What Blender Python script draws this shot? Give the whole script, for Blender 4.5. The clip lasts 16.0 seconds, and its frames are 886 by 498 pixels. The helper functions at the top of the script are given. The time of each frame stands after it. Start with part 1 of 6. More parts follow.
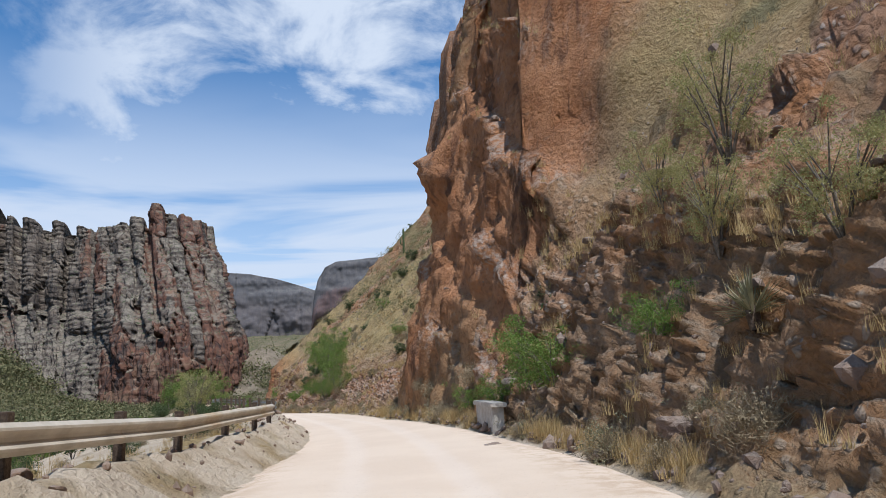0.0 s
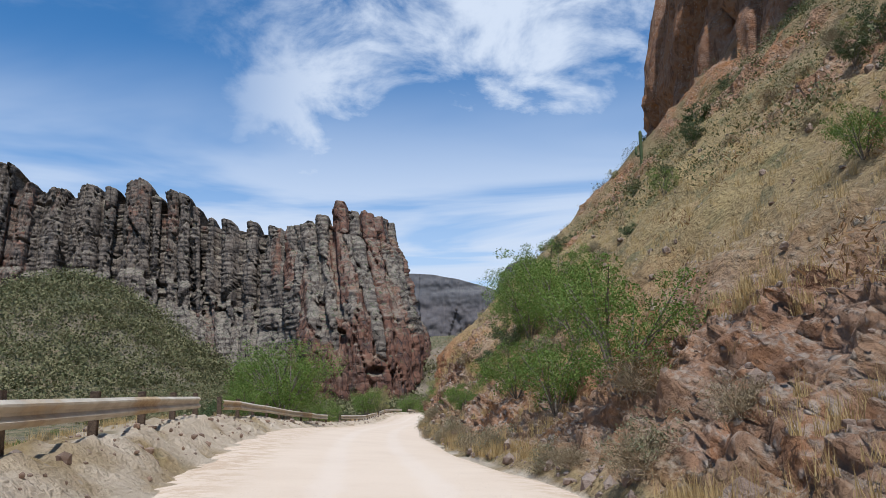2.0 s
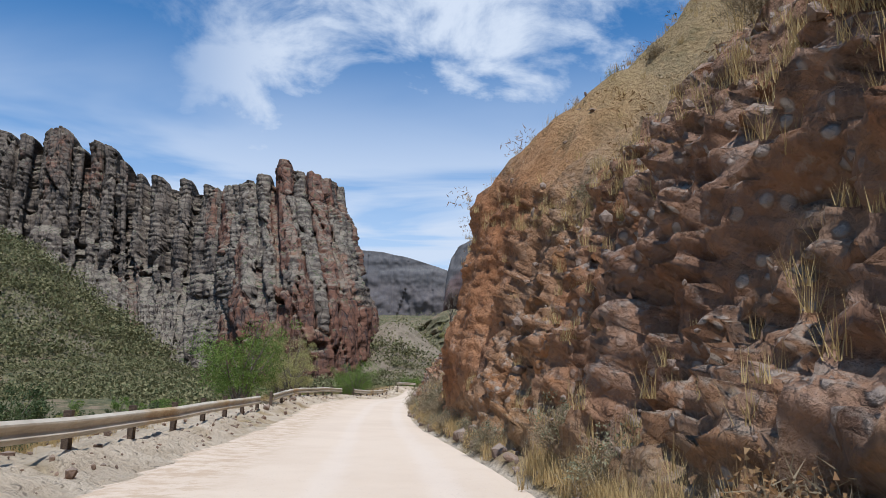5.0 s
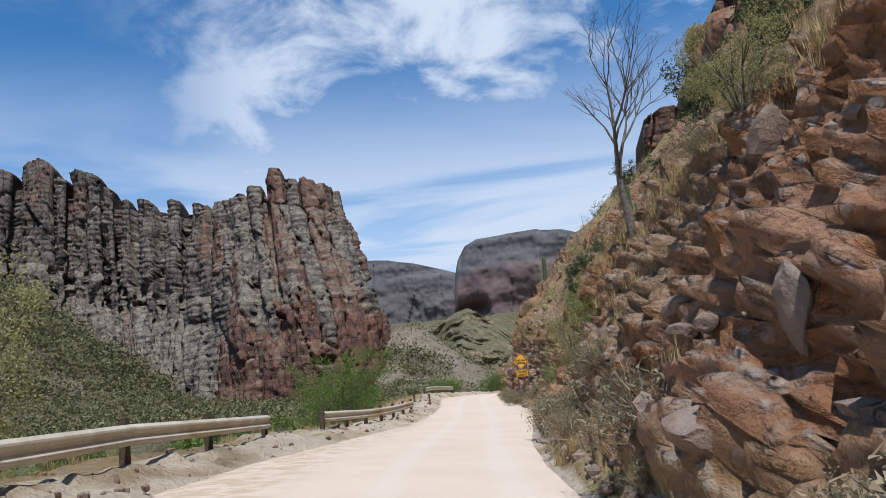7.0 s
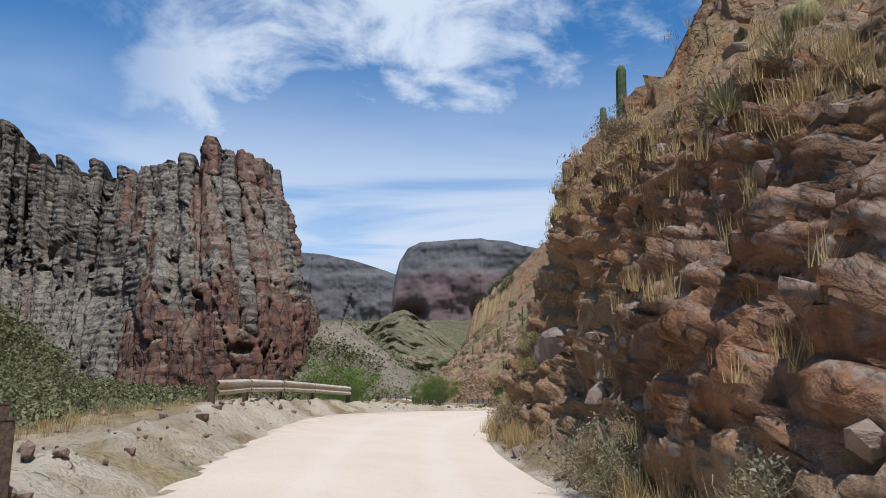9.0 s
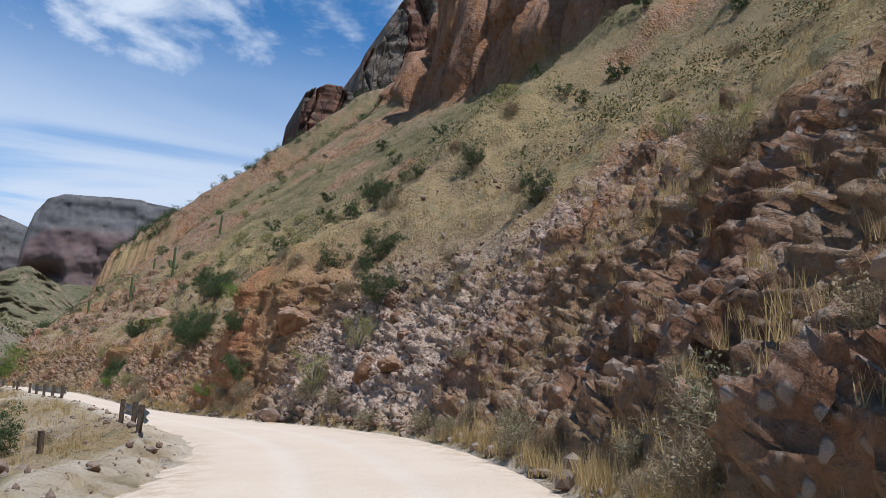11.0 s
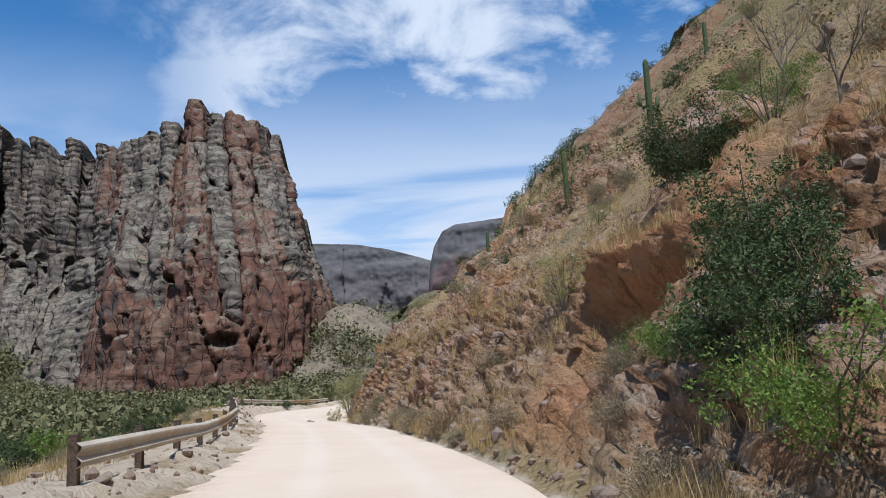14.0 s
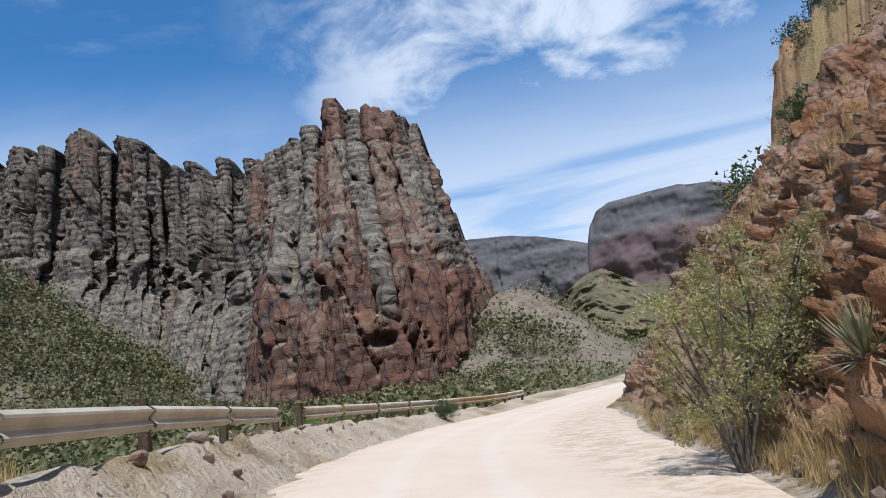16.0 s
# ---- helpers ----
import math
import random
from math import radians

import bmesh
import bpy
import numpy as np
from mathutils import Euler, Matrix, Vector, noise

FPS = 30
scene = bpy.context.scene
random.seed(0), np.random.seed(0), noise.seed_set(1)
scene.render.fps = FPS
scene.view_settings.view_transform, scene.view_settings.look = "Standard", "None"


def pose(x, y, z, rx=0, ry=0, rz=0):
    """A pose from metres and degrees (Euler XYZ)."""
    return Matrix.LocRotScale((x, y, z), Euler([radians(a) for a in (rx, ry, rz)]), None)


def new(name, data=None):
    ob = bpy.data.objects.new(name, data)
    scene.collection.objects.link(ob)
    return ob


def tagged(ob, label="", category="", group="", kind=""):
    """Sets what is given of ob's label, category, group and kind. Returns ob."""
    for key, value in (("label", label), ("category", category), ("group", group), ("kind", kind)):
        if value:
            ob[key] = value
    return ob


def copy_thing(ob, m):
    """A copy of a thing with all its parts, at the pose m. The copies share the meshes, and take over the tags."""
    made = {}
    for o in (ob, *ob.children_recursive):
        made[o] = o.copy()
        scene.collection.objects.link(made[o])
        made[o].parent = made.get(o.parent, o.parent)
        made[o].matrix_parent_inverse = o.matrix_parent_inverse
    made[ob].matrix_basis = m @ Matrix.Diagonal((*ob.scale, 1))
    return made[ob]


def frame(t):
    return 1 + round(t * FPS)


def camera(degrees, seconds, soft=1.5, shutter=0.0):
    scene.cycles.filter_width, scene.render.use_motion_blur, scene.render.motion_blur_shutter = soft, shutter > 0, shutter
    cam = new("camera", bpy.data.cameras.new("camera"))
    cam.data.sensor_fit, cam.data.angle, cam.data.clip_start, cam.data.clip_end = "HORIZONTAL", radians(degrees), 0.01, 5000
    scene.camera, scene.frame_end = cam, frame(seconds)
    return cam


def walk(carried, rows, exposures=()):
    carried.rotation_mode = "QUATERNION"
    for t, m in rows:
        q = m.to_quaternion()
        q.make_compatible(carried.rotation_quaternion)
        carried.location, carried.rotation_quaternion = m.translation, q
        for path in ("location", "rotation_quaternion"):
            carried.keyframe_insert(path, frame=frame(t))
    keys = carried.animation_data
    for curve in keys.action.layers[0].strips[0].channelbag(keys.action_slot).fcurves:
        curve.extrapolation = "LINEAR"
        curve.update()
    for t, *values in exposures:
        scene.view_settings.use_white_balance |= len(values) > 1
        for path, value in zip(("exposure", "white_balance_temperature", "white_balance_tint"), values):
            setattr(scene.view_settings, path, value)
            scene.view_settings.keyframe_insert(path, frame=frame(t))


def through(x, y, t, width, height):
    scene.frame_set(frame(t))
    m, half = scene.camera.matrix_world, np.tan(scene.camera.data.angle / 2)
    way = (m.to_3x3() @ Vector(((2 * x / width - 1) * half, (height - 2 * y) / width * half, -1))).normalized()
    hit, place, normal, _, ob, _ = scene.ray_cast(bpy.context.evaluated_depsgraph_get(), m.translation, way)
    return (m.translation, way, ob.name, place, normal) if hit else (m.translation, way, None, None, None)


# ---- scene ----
cam = camera(62.14, 16.0, 0.8)
# seconds, place in metres, yaw, pitch, roll in degrees
ROWS = [
    (0.0, 0.00, -0.00, 1.45, -0.58, 9.70, 2.55),
    (0.5, -0.72, 14.89, 1.05, -0.10, 10.06, -2.02),
    (1.0, -2.60, 29.27, 0.82, 5.33, 9.92, -3.45),
    (1.5, -5.80, 42.75, 0.50, 10.22, 10.06, -0.30),
    (2.0, -9.58, 55.63, 0.34, 13.37, 10.33, 1.09),
    (2.5, -13.63, 68.30, -0.01, 16.32, 10.49, 3.23),
    (3.0, -18.25, 80.63, -0.37, 15.57, 9.91, 5.93),
    (3.5, -22.31, 92.96, -0.79, 12.50, 9.33, 5.32),
    (4.0, -25.73, 105.31, -1.29, 10.33, 8.68, 2.95),
    (4.5, -28.67, 117.70, -1.84, 8.88, 8.76, 0.68),
    (5.0, -31.43, 130.08, -2.36, 9.08, 8.99, -0.46),
    (5.5, -34.37, 142.40, -2.84, 10.37, 9.30, -0.20),
    (6.0, -37.60, 154.64, -3.25, 10.81, 10.07, 0.97),
    (6.5, -40.63, 166.90, -3.66, 11.79, 9.82, 1.78),
    (7.0, -43.48, 179.22, -3.85, 10.30, 9.47, 5.09),
    (7.5, -45.87, 191.67, -4.15, 7.32, 10.21, 3.33),
    (8.0, -47.64, 204.29, -4.57, 4.19, 9.39, 3.24),
    (8.5, -48.94, 216.85, -4.94, 2.67, 10.19, 1.05),
    (9.0, -50.47, 228.97, -5.06, 4.96, 9.71, -0.07),
    (9.5, -52.78, 240.95, -5.06, 5.18, 9.58, 4.14),
    (10.0, -53.51, 253.07, -5.21, -5.80, 10.47, 3.12),
    (10.5, -51.81, 265.04, -5.45, -17.27, 10.08, -0.28),
    (11.0, -48.49, 276.63, -5.82, -21.42, 9.37, -3.47),
    (11.5, -45.34, 288.20, -6.30, -15.29, 9.14, -4.72),
    (12.0, -44.14, 300.09, -6.82, -1.70, 9.98, -3.24),
    (12.5, -46.35, 311.89, -7.31, 6.22, 9.13, 0.16),
    (13.0, -48.94, 323.56, -7.86, 7.84, 9.28, 3.94),
    (13.5, -51.26, 335.67, -8.35, 7.92, 9.34, 3.69),
    (14.0, -54.11, 348.21, -8.48, 8.62, 9.12, 3.07),
    (14.5, -57.32, 360.28, -8.93, 12.57, 8.89, 2.01),
    (15.0, -60.49, 371.67, -9.20, 16.69, 9.32, 1.50),
    (15.5, -65.21, 382.83, -9.63, 21.12, 9.63, 3.23),
    (16.0, -70.45, 393.83, -10.06, 21.38, 9.81, 7.67),
]
walk(cam, [(t, pose(x, y, z, 90 + pitch, roll, yaw)) for t, x, y, z, yaw, pitch, roll in ROWS], [(0.0, -0.04, 5800, 10), (9.5, -0.05, 5800, 10), (13.5, 0.0, 5750, 10), (16.0, 0.05, 5750, 10)])

# ---- light and sky ----
SUN_DIR = Vector((0.17, -0.37, 0.915)).normalized()
sun_data = bpy.data.lights.new("sun", "SUN")
sun_data.energy, sun_data.angle, sun_data.color = 5.0, radians(0.6), (1.0, 0.98, 0.95)
sun = new("sun", sun_data)
sun.rotation_euler = SUN_DIR.to_track_quat("Z", "Y").to_euler()


class Nodes:
    """Short hand for building node trees."""

    def __init__(self, tree):
        self.tree = tree
        tree.nodes.clear()

    def add(self, kind, **inputs):
        n = self.tree.nodes.new(kind)
        for k, v in inputs.items():
            self.put(n, k, v)
        return n

    def put(self, n, key, v):
        sock = n.inputs[int(key[1:])] if key[0] == "i" and key[1:].isdigit() else n.inputs[key.replace("_", " ")]
        if isinstance(v, bpy.types.NodeSocket):
            self.tree.links.new(v, sock)
        else:
            sock.default_value = v

    def math(self, op, a, b=0.0, clamp=False):
        n = self.add("ShaderNodeMath", i0=a, i1=b)
        n.operation, n.use_clamp = op, clamp
        return n.outputs[0]

    def vmath(self, op, a, b=(0, 0, 0)):
        n = self.add("ShaderNodeVectorMath", i0=a, i1=b)
        n.operation = op
        return n.outputs["Value"] if op in ("DOT_PRODUCT", "LENGTH", "DISTANCE") else n.outputs[0]

    def noise(self, vec, scale, detail=5.0, rough=0.55, distort=0.0):
        return self.add("ShaderNodeTexNoise", Vector=vec, Scale=scale, Detail=detail, Roughness=rough, Distortion=distort).outputs[0]

    def ramp(self, fac, lo, hi, a=0.0, b=1.0):
        n = self.add("ShaderNodeMapRange", i0=fac, i1=lo, i2=hi, i3=a, i4=b)
        n.interpolation_type = "SMOOTHSTEP"
        return n.outputs[0]

    def mix(self, fac, a, b, mode="MIX"):
        n = self.tree.nodes.new("ShaderNodeMix")
        n.data_type, n.blend_type = "RGBA", mode
        for i, v in ((0, fac), (6, a), (7, b)):
            if isinstance(v, bpy.types.NodeSocket):
                self.tree.links.new(v, n.inputs[i])
            else:
                n.inputs[i].default_value = (*v, 1.0) if isinstance(v, tuple) and len(v) == 3 else v
        return n.outputs[2]

    def scale(self, vec, s):
        return self.vmath("MULTIPLY", vec, s)


def cloud_cover(n, d):
    """High thin cloud: one bright bank rising to the east, streaks of cirrus under it."""
    sep = n.add("ShaderNodeSeparateXYZ", i0=d)
    up = n.math("MAXIMUM", sep.outputs[2], 0.03)
    flat = n.add("ShaderNodeCombineXYZ", i0=n.math("DIVIDE", sep.outputs[0], up), i1=n.math("DIVIDE", sep.outputs[1], up))
    az = n.math("ARCTAN2", sep.outputs[0], sep.outputs[1])
    el = n.math("ARCSINE", sep.outputs[2])
    # the bank: a ragged band across the sky that climbs towards the east
    climb = n.math("MULTIPLY", n.math("ADD", az, 0.42), 0.33)
    off = n.math("SUBTRACT", el, n.math("ADD", climb, 0.40))
    bank = n.math("SUBTRACT", 1.0, n.math("DIVIDE", n.math("ABSOLUTE", off), 0.19))
    start = n.ramp(az, -0.66, -0.34)
    turned = n.scale(d, (1.0, 1.0, 1.7))
    puffs = n.noise(turned, 6.5, 9.0, 0.60, 0.35)
    bank_d = n.math("ADD", n.math("MULTIPLY", bank, 0.42), n.math("MULTIPLY", n.math("SUBTRACT", puffs, 0.5), 2.3))
    bank_a = n.math("MULTIPLY", n.ramp(bank_d, -0.05, 0.62), start)
    # broad soft veils lower down
    veil = n.noise(n.scale(flat.outputs[0], (0.55, 1.0, 1.0)), 0.62, 5.0, 0.52, 0.6)
    low = n.math("MULTIPLY", n.ramp(el, 0.46, 0.18), 1.0)
    cirrus = n.math("MULTIPLY", n.ramp(veil, 0.28, 0.56), low)
    haze = n.ramp(el, 0.38, 0.08, 0.0, 0.75)
    wisps = n.math("MULTIPLY", n.ramp(n.noise(turned, 3.2, 6.0, 0.6, 0.8), 0.54, 0.82), 0.32)
    soft = n.math("MAXIMUM", n.math("MAXIMUM", cirrus, haze), wisps)
    return n.math("MAXIMUM", bank_a, n.math("MULTIPLY", soft, 0.92))


world = bpy.data.worlds.new("sky")
scene.world = world
world.use_nodes = True
wn = Nodes(world.node_tree)
coord = wn.add("ShaderNodeTexCoord")
direction = wn.vmath("NORMALIZE", coord.outputs["Generated"])
sky = wn.add("ShaderNodeTexSky")
sky.sky_type, sky.sun_disc = "NISHITA", False
sky.sun_elevation = math.asin(SUN_DIR.z)
sky.sun_rotation = math.atan2(SUN_DIR.x, SUN_DIR.y)
sky.altitude, sky.air_density, sky.dust_density, sky.ozone_density = 900.0, 1.0, 0.6, 1.6
cover = cloud_cover(wn, direction)
blue = wn.mix(1.0, sky.outputs[0], (0.66, 1.22, 1.50), "MULTIPLY")
heaven = wn.mix(cover, blue, (8.0, 8.5, 9.2))
back = wn.add("ShaderNodeBackground", i0=heaven, i1=0.091)
wo = wn.add("ShaderNodeOutputWorld", i0=back.outputs[0])


# ---- numpy noise ----
def hash3(ix, iy, iz, seed):
    h = (ix * 374761393 + iy * 668265263 + iz * 1274126177 + seed * 974711) & 0xFFFFFFFF
    h = ((h ^ (h >> 13)) * 1103515245) & 0xFFFFFFFF
    h = ((h ^ (h >> 16)) * 2246822519) & 0xFFFFFFFF
    return ((h ^ (h >> 15)) & 0xFFFFFF) / float(0xFFFFFF)


def vnoise(p, seed=0):
    """Smooth value noise, -1 to 1, at the points p (n x 3)."""
    i = np.floor(p).astype(np.int64)
    f = p - i
    f = f * f * f * (f * (f * 6 - 15) + 10)
    out = 0.0
    for dx in (0, 1):
        wx = f[:, 0] if dx else 1 - f[:, 0]
        for dy in (0, 1):
            wy = f[:, 1] if dy else 1 - f[:, 1]
            for dz in (0, 1):
                wz = f[:, 2] if dz else 1 - f[:, 2]
                out = out + wx * wy * wz * hash3(i[:, 0] + dx, i[:, 1] + dy, i[:, 2] + dz, seed)
    return out * 2 - 1


def fbm(p, octaves=4, seed=0, gain=0.5, ridged=False):
    out, amp, tot = 0.0, 1.0, 0.0
    for o in range(octaves):
        v = vnoise(p * (2.03 ** o) + 17.3 * o, seed + o)
        if ridged:
            v = 1 - 2 * np.abs(v)
        out, tot, amp = out + amp * v, tot + amp, amp * gain
    return out / tot


def cells(p, seed=0):
    """Worley noise: distances to the two nearest features, a number per cell, and a tilt per cell."""
    i = np.floor(p).astype(np.int64)
    d1 = np.full(len(p), 9.0)
    d2 = np.full(len(p), 9.0)
    cid = np.zeros(len(p))
    tilt = np.zeros(len(p))
    for dx in (-1, 0, 1):
        for dy in (-1, 0, 1):
            for dz in (-1, 0, 1):
                c = i + (dx, dy, dz)
                q = np.stack([c[:, k] + hash3(c[:, 0], c[:, 1], c[:, 2], seed + 11 * k + 1) for k in range(3)], 1)
                d = np.linalg.norm(q - p, axis=1)
                near = d < d1
                d2 = np.where(near, d1, np.minimum(d2, d))
                cid = np.where(near, hash3(c[:, 0], c[:, 1], c[:, 2], seed + 77), cid)
                g = [hash3(c[:, 0], c[:, 1], c[:, 2], seed + 200 + k) - 0.5 for k in range(3)]
                tilt = np.where(near, sum(g[k] * (p - q)[:, k] for k in range(3)), tilt)
                d1 = np.where(near, d, d1)
    return d1, d2, cid, tilt


def smooth(a, b, x):
    t = np.clip((x - a) / (b - a), 0, 1)
    return t * t * (3 - 2 * t)


def grid_faces(rows, cols):
    a = (np.arange(rows - 1)[:, None] * cols + np.arange(cols - 1)[None, :]).ravel()
    return np.stack([a, a + 1, a + cols + 1, a + cols], 1)


def mesh_from(name, verts, faces, material=None, flat=False):
    """A mesh from arrays; all faces have the same number of corners."""
    me = bpy.data.meshes.new(name)
    k = faces.shape[1]
    me.vertices.add(len(verts))
    me.vertices.foreach_set("co", np.asarray(verts, np.float32).ravel())
    me.loops.add(faces.size)
    me.loops.foreach_set("vertex_index", faces.astype(np.int32).ravel())
    me.polygons.add(len(faces))
    me.polygons.foreach_set("loop_start", np.arange(0, faces.size, k, dtype=np.int32))
    me.polygons.foreach_set("use_smooth", np.full(len(faces), not flat))
    me.update(calc_edges=True)
    me.validate()
    if material:
        me.materials.append(material)
    return me


def point_value(me, name, values):
    me.attributes.new(name, "FLOAT", "POINT").data.foreach_set("value", np.asarray(values, np.float32))


# ---- materials ----
def material(name, rough=0.9, spec=0.2):
    m = bpy.data.materials.new(name)
    m.use_nodes = True
    n = Nodes(m.node_tree)
    bsdf = n.add("ShaderNodeBsdfPrincipled", Roughness=rough)
    bsdf.inputs["Specular IOR Level"].default_value = spec
    n.add("ShaderNodeOutputMaterial", i0=bsdf.outputs[0])
    return m, n, bsdf


def bump(n, bsdf, height, strength, distance):
    b = n.add("ShaderNodeBump", Strength=strength, Distance=distance, Height=height)
    n.put(bsdf, "Normal", b.outputs[0])


def place(n):
    return n.add("ShaderNodeNewGeometry").outputs["Position"]


def attr(n, name):
    a = n.add("ShaderNodeAttribute")
    a.attribute_name = name
    return a.outputs["Fac"]


def ground_material():
    m, n, b = material("desert_slope", 0.95, 0.1)
    p = place(n)
    rock, grass, scrub, sand, tan = attr(n, "rock"), attr(n, "grass"), attr(n, "scrub"), attr(n, "sand"), attr(n, "tan")
    big, mid, fine = n.noise(p, 0.12, 4), n.noise(p, 0.9, 6), n.noise(p, 7.0, 6, 0.65)
    blocks = n.add("ShaderNodeTexVoronoi", Vector=n.vmath("ADD", p, n.scale(n.add("ShaderNodeTexNoise", Vector=p, Scale=1.4, Detail=4.0).outputs[1], (0.22, 0.22, 0.22))), Scale=1.25)
    chips = n.add("ShaderNodeTexVoronoi", Vector=n.vmath("ADD", p, n.scale(n.add("ShaderNodeTexNoise", Vector=p, Scale=4.0, Detail=3.0).outputs[1], (0.06, 0.06, 0.06))), Scale=4.2)
    tone = n.add("ShaderNodeSeparateXYZ", i0=blocks.outputs["Color"]).outputs[0]
    # rock: brown conglomerate with orange fresh faces, pale crust and dark seams
    r = n.mix(n.ramp(mid, 0.35, 0.62), (0.20, 0.088, 0.042), (0.31, 0.155, 0.082))
    r = n.mix(n.ramp(big, 0.44, 0.62, 0.0, 0.75), r, (0.35, 0.145, 0.052))
    r = n.mix(n.math("MULTIPLY", tone, 0.35), r, (0.36, 0.27, 0.205))
    r = n.mix(n.ramp(n.noise(p, 2.3, 7, 0.7), 0.56, 0.68, 0.0, 0.6), r, (0.36, 0.285, 0.225))
    # stones set in it, one in three of them pale
    pebble = n.add("ShaderNodeSeparateXYZ", i0=chips.outputs["Color"]).outputs[0]
    stone = n.math("MULTIPLY", n.ramp(pebble, 0.62, 0.70), n.ramp(chips.outputs[0], 0.46, 0.30))
    patchy = n.ramp(n.noise(p, 0.35, 4), 0.42, 0.58)
    stone = n.math("MULTIPLY", stone, n.math("SUBTRACT", 1.0, tan))
    r = n.mix(n.math("MULTIPLY", n.math("MULTIPLY", stone, patchy), 0.85), r, (0.43, 0.345, 0.275))
    streaks = n.noise(n.scale(p, (1.2, 1.2, 0.16)), 1.0, 5, 0.6)
    r = n.mix(n.ramp(streaks, 0.53, 0.68, 0.0, 0.65), r, (0.075, 0.045, 0.034))
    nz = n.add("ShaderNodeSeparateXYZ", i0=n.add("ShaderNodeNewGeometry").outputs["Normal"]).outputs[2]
    # paler where the face turns upward, broken up by fine noise
    upturned = n.math("MULTIPLY", n.ramp(nz, 0.55, 0.9), n.ramp(fine, 0.4, 0.62))
    r = n.mix(n.math("MULTIPLY", upturned, 0.8), r, (0.36, 0.285, 0.22))
    orange = n.mix(n.ramp(n.noise(p, 0.4, 5, 0.6), 0.35, 0.65), (0.32, 0.135, 0.056), (0.47, 0.225, 0.105))
    orange = n.mix(n.ramp(n.noise(p, 1.6, 7, 0.7), 0.57, 0.68, 0.0, 0.5), orange, (0.40, 0.27, 0.18))
    orange = n.mix(n.ramp(streaks, 0.52, 0.68, 0.0, 0.75), orange, (0.085, 0.045, 0.03))
    orange = n.mix(n.ramp(n.noise(p, 3.5, 8, 0.75), 0.50, 0.40, 0.0, 0.5), orange, (0.16, 0.07, 0.035))
    pock = n.add("ShaderNodeTexVoronoi", Vector=n.vmath("ADD", p, n.scale(n.add("ShaderNodeTexNoise", Vector=p, Scale=2.0, Detail=5.0).outputs[1], (0.5, 0.5, 0.5))), Scale=1.1)
    pit = n.math("MULTIPLY", n.ramp(pock.outputs[0], 0.02, 0.16, 1.0, 0.0), tan)
    r = n.mix(n.math("MULTIPLY", tan, 0.85), r, orange)
    r = n.mix(n.math("MULTIPLY", attr(n, "crust"), n.ramp(n.noise(p, 3.4, 8, 0.75), 0.44, 0.60)), r, (0.42, 0.325, 0.25))
    r = n.mix(n.math("MULTIPLY", attr(n, "slide"), n.ramp(n.noise(p, 1.8, 7, 0.7), 0.34, 0.62, 0.5, 1.0)), r, n.mix(n.ramp(fine, 0.4, 0.62), (0.47, 0.30, 0.215), (0.64, 0.50, 0.41)))
    # soil with dry grass litter
    soil = n.mix(n.ramp(mid, 0.3, 0.7), (0.21, 0.135, 0.08), (0.30, 0.205, 0.13))
    g = n.mix(n.ramp(fine, 0.35, 0.65), (0.25, 0.175, 0.075), (0.39, 0.29, 0.135))
    g = n.mix(n.ramp(n.noise(p, 0.5, 5, 0.6), 0.52, 0.66, 0.0, 0.75), g, (0.115, 0.12, 0.055))
    soil = n.mix(grass, soil, g)
    soil = n.mix(n.math("MULTIPLY", n.ramp(chips.outputs[0], 0.10, 0.26, 0.8, 0.0), n.ramp(n.noise(p, 0.6, 4), 0.5, 0.62)), soil, (0.33, 0.275, 0.225))
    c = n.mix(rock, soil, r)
    # far slopes: tan earth speckled with scrub
    spots = n.add("ShaderNodeTexVoronoi", Vector=p, Scale=0.21).outputs[0]
    patch = n.noise(p, 0.018, 4)
    sc = n.mix(n.ramp(n.noise(p, 0.35, 6, 0.7), 0.4, 0.62), (0.10, 0.088, 0.044), (0.175, 0.145, 0.078))
    sc = n.mix(n.ramp(n.noise(p, 0.06, 5, 0.65), 0.52, 0.62, 0.0, 0.6), sc, (0.27, 0.185, 0.125))
    sc = n.mix(n.ramp(spots, 0.26, 0.44, 0.85, 0.0), sc, (0.045, 0.055, 0.026))
    sc = n.mix(n.ramp(patch, 0.5, 0.62, 0.0, 0.5), sc, (0.085, 0.09, 0.046))
    sc = n.mix(tan, sc, n.mix(n.ramp(n.noise(p, 0.10, 6, 0.7), 0.4, 0.6), (0.165, 0.128, 0.088), (0.235, 0.185, 0.13)))
    c = n.mix(scrub, c, sc)
    c = n.mix(sand, c, n.mix(n.ramp(mid, 0.3, 0.7), (0.46, 0.365, 0.26), (0.56, 0.455, 0.335)))
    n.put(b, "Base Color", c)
    relief = n.math("ADD", n.math("ADD", n.math("MULTIPLY", mid, 0.6), n.math("MULTIPLY", fine, 0.36)), n.math("SUBTRACT", n.math("MULTIPLY", stone, 0.10), n.math("MULTIPLY", pit, 0.25)))
    relief = n.math("SUBTRACT", relief, n.math("MULTIPLY", n.math("MULTIPLY", blocks.outputs[0], n.math("MULTIPLY", rock, n.math("SUBTRACT", 1.0, n.math("MULTIPLY", tan, 0.6)))), 0.5))
    relief = n.math("SUBTRACT", relief, n.math("MULTIPLY", n.math("MULTIPLY", chips.outputs[0], n.math("MULTIPLY", rock, n.math("SUBTRACT", 1.0, n.math("MAXIMUM", sand, n.math("MULTIPLY", tan, 0.85))))), 0.40))
    bump(n, b, relief, 1.0, 0.5)
    return m


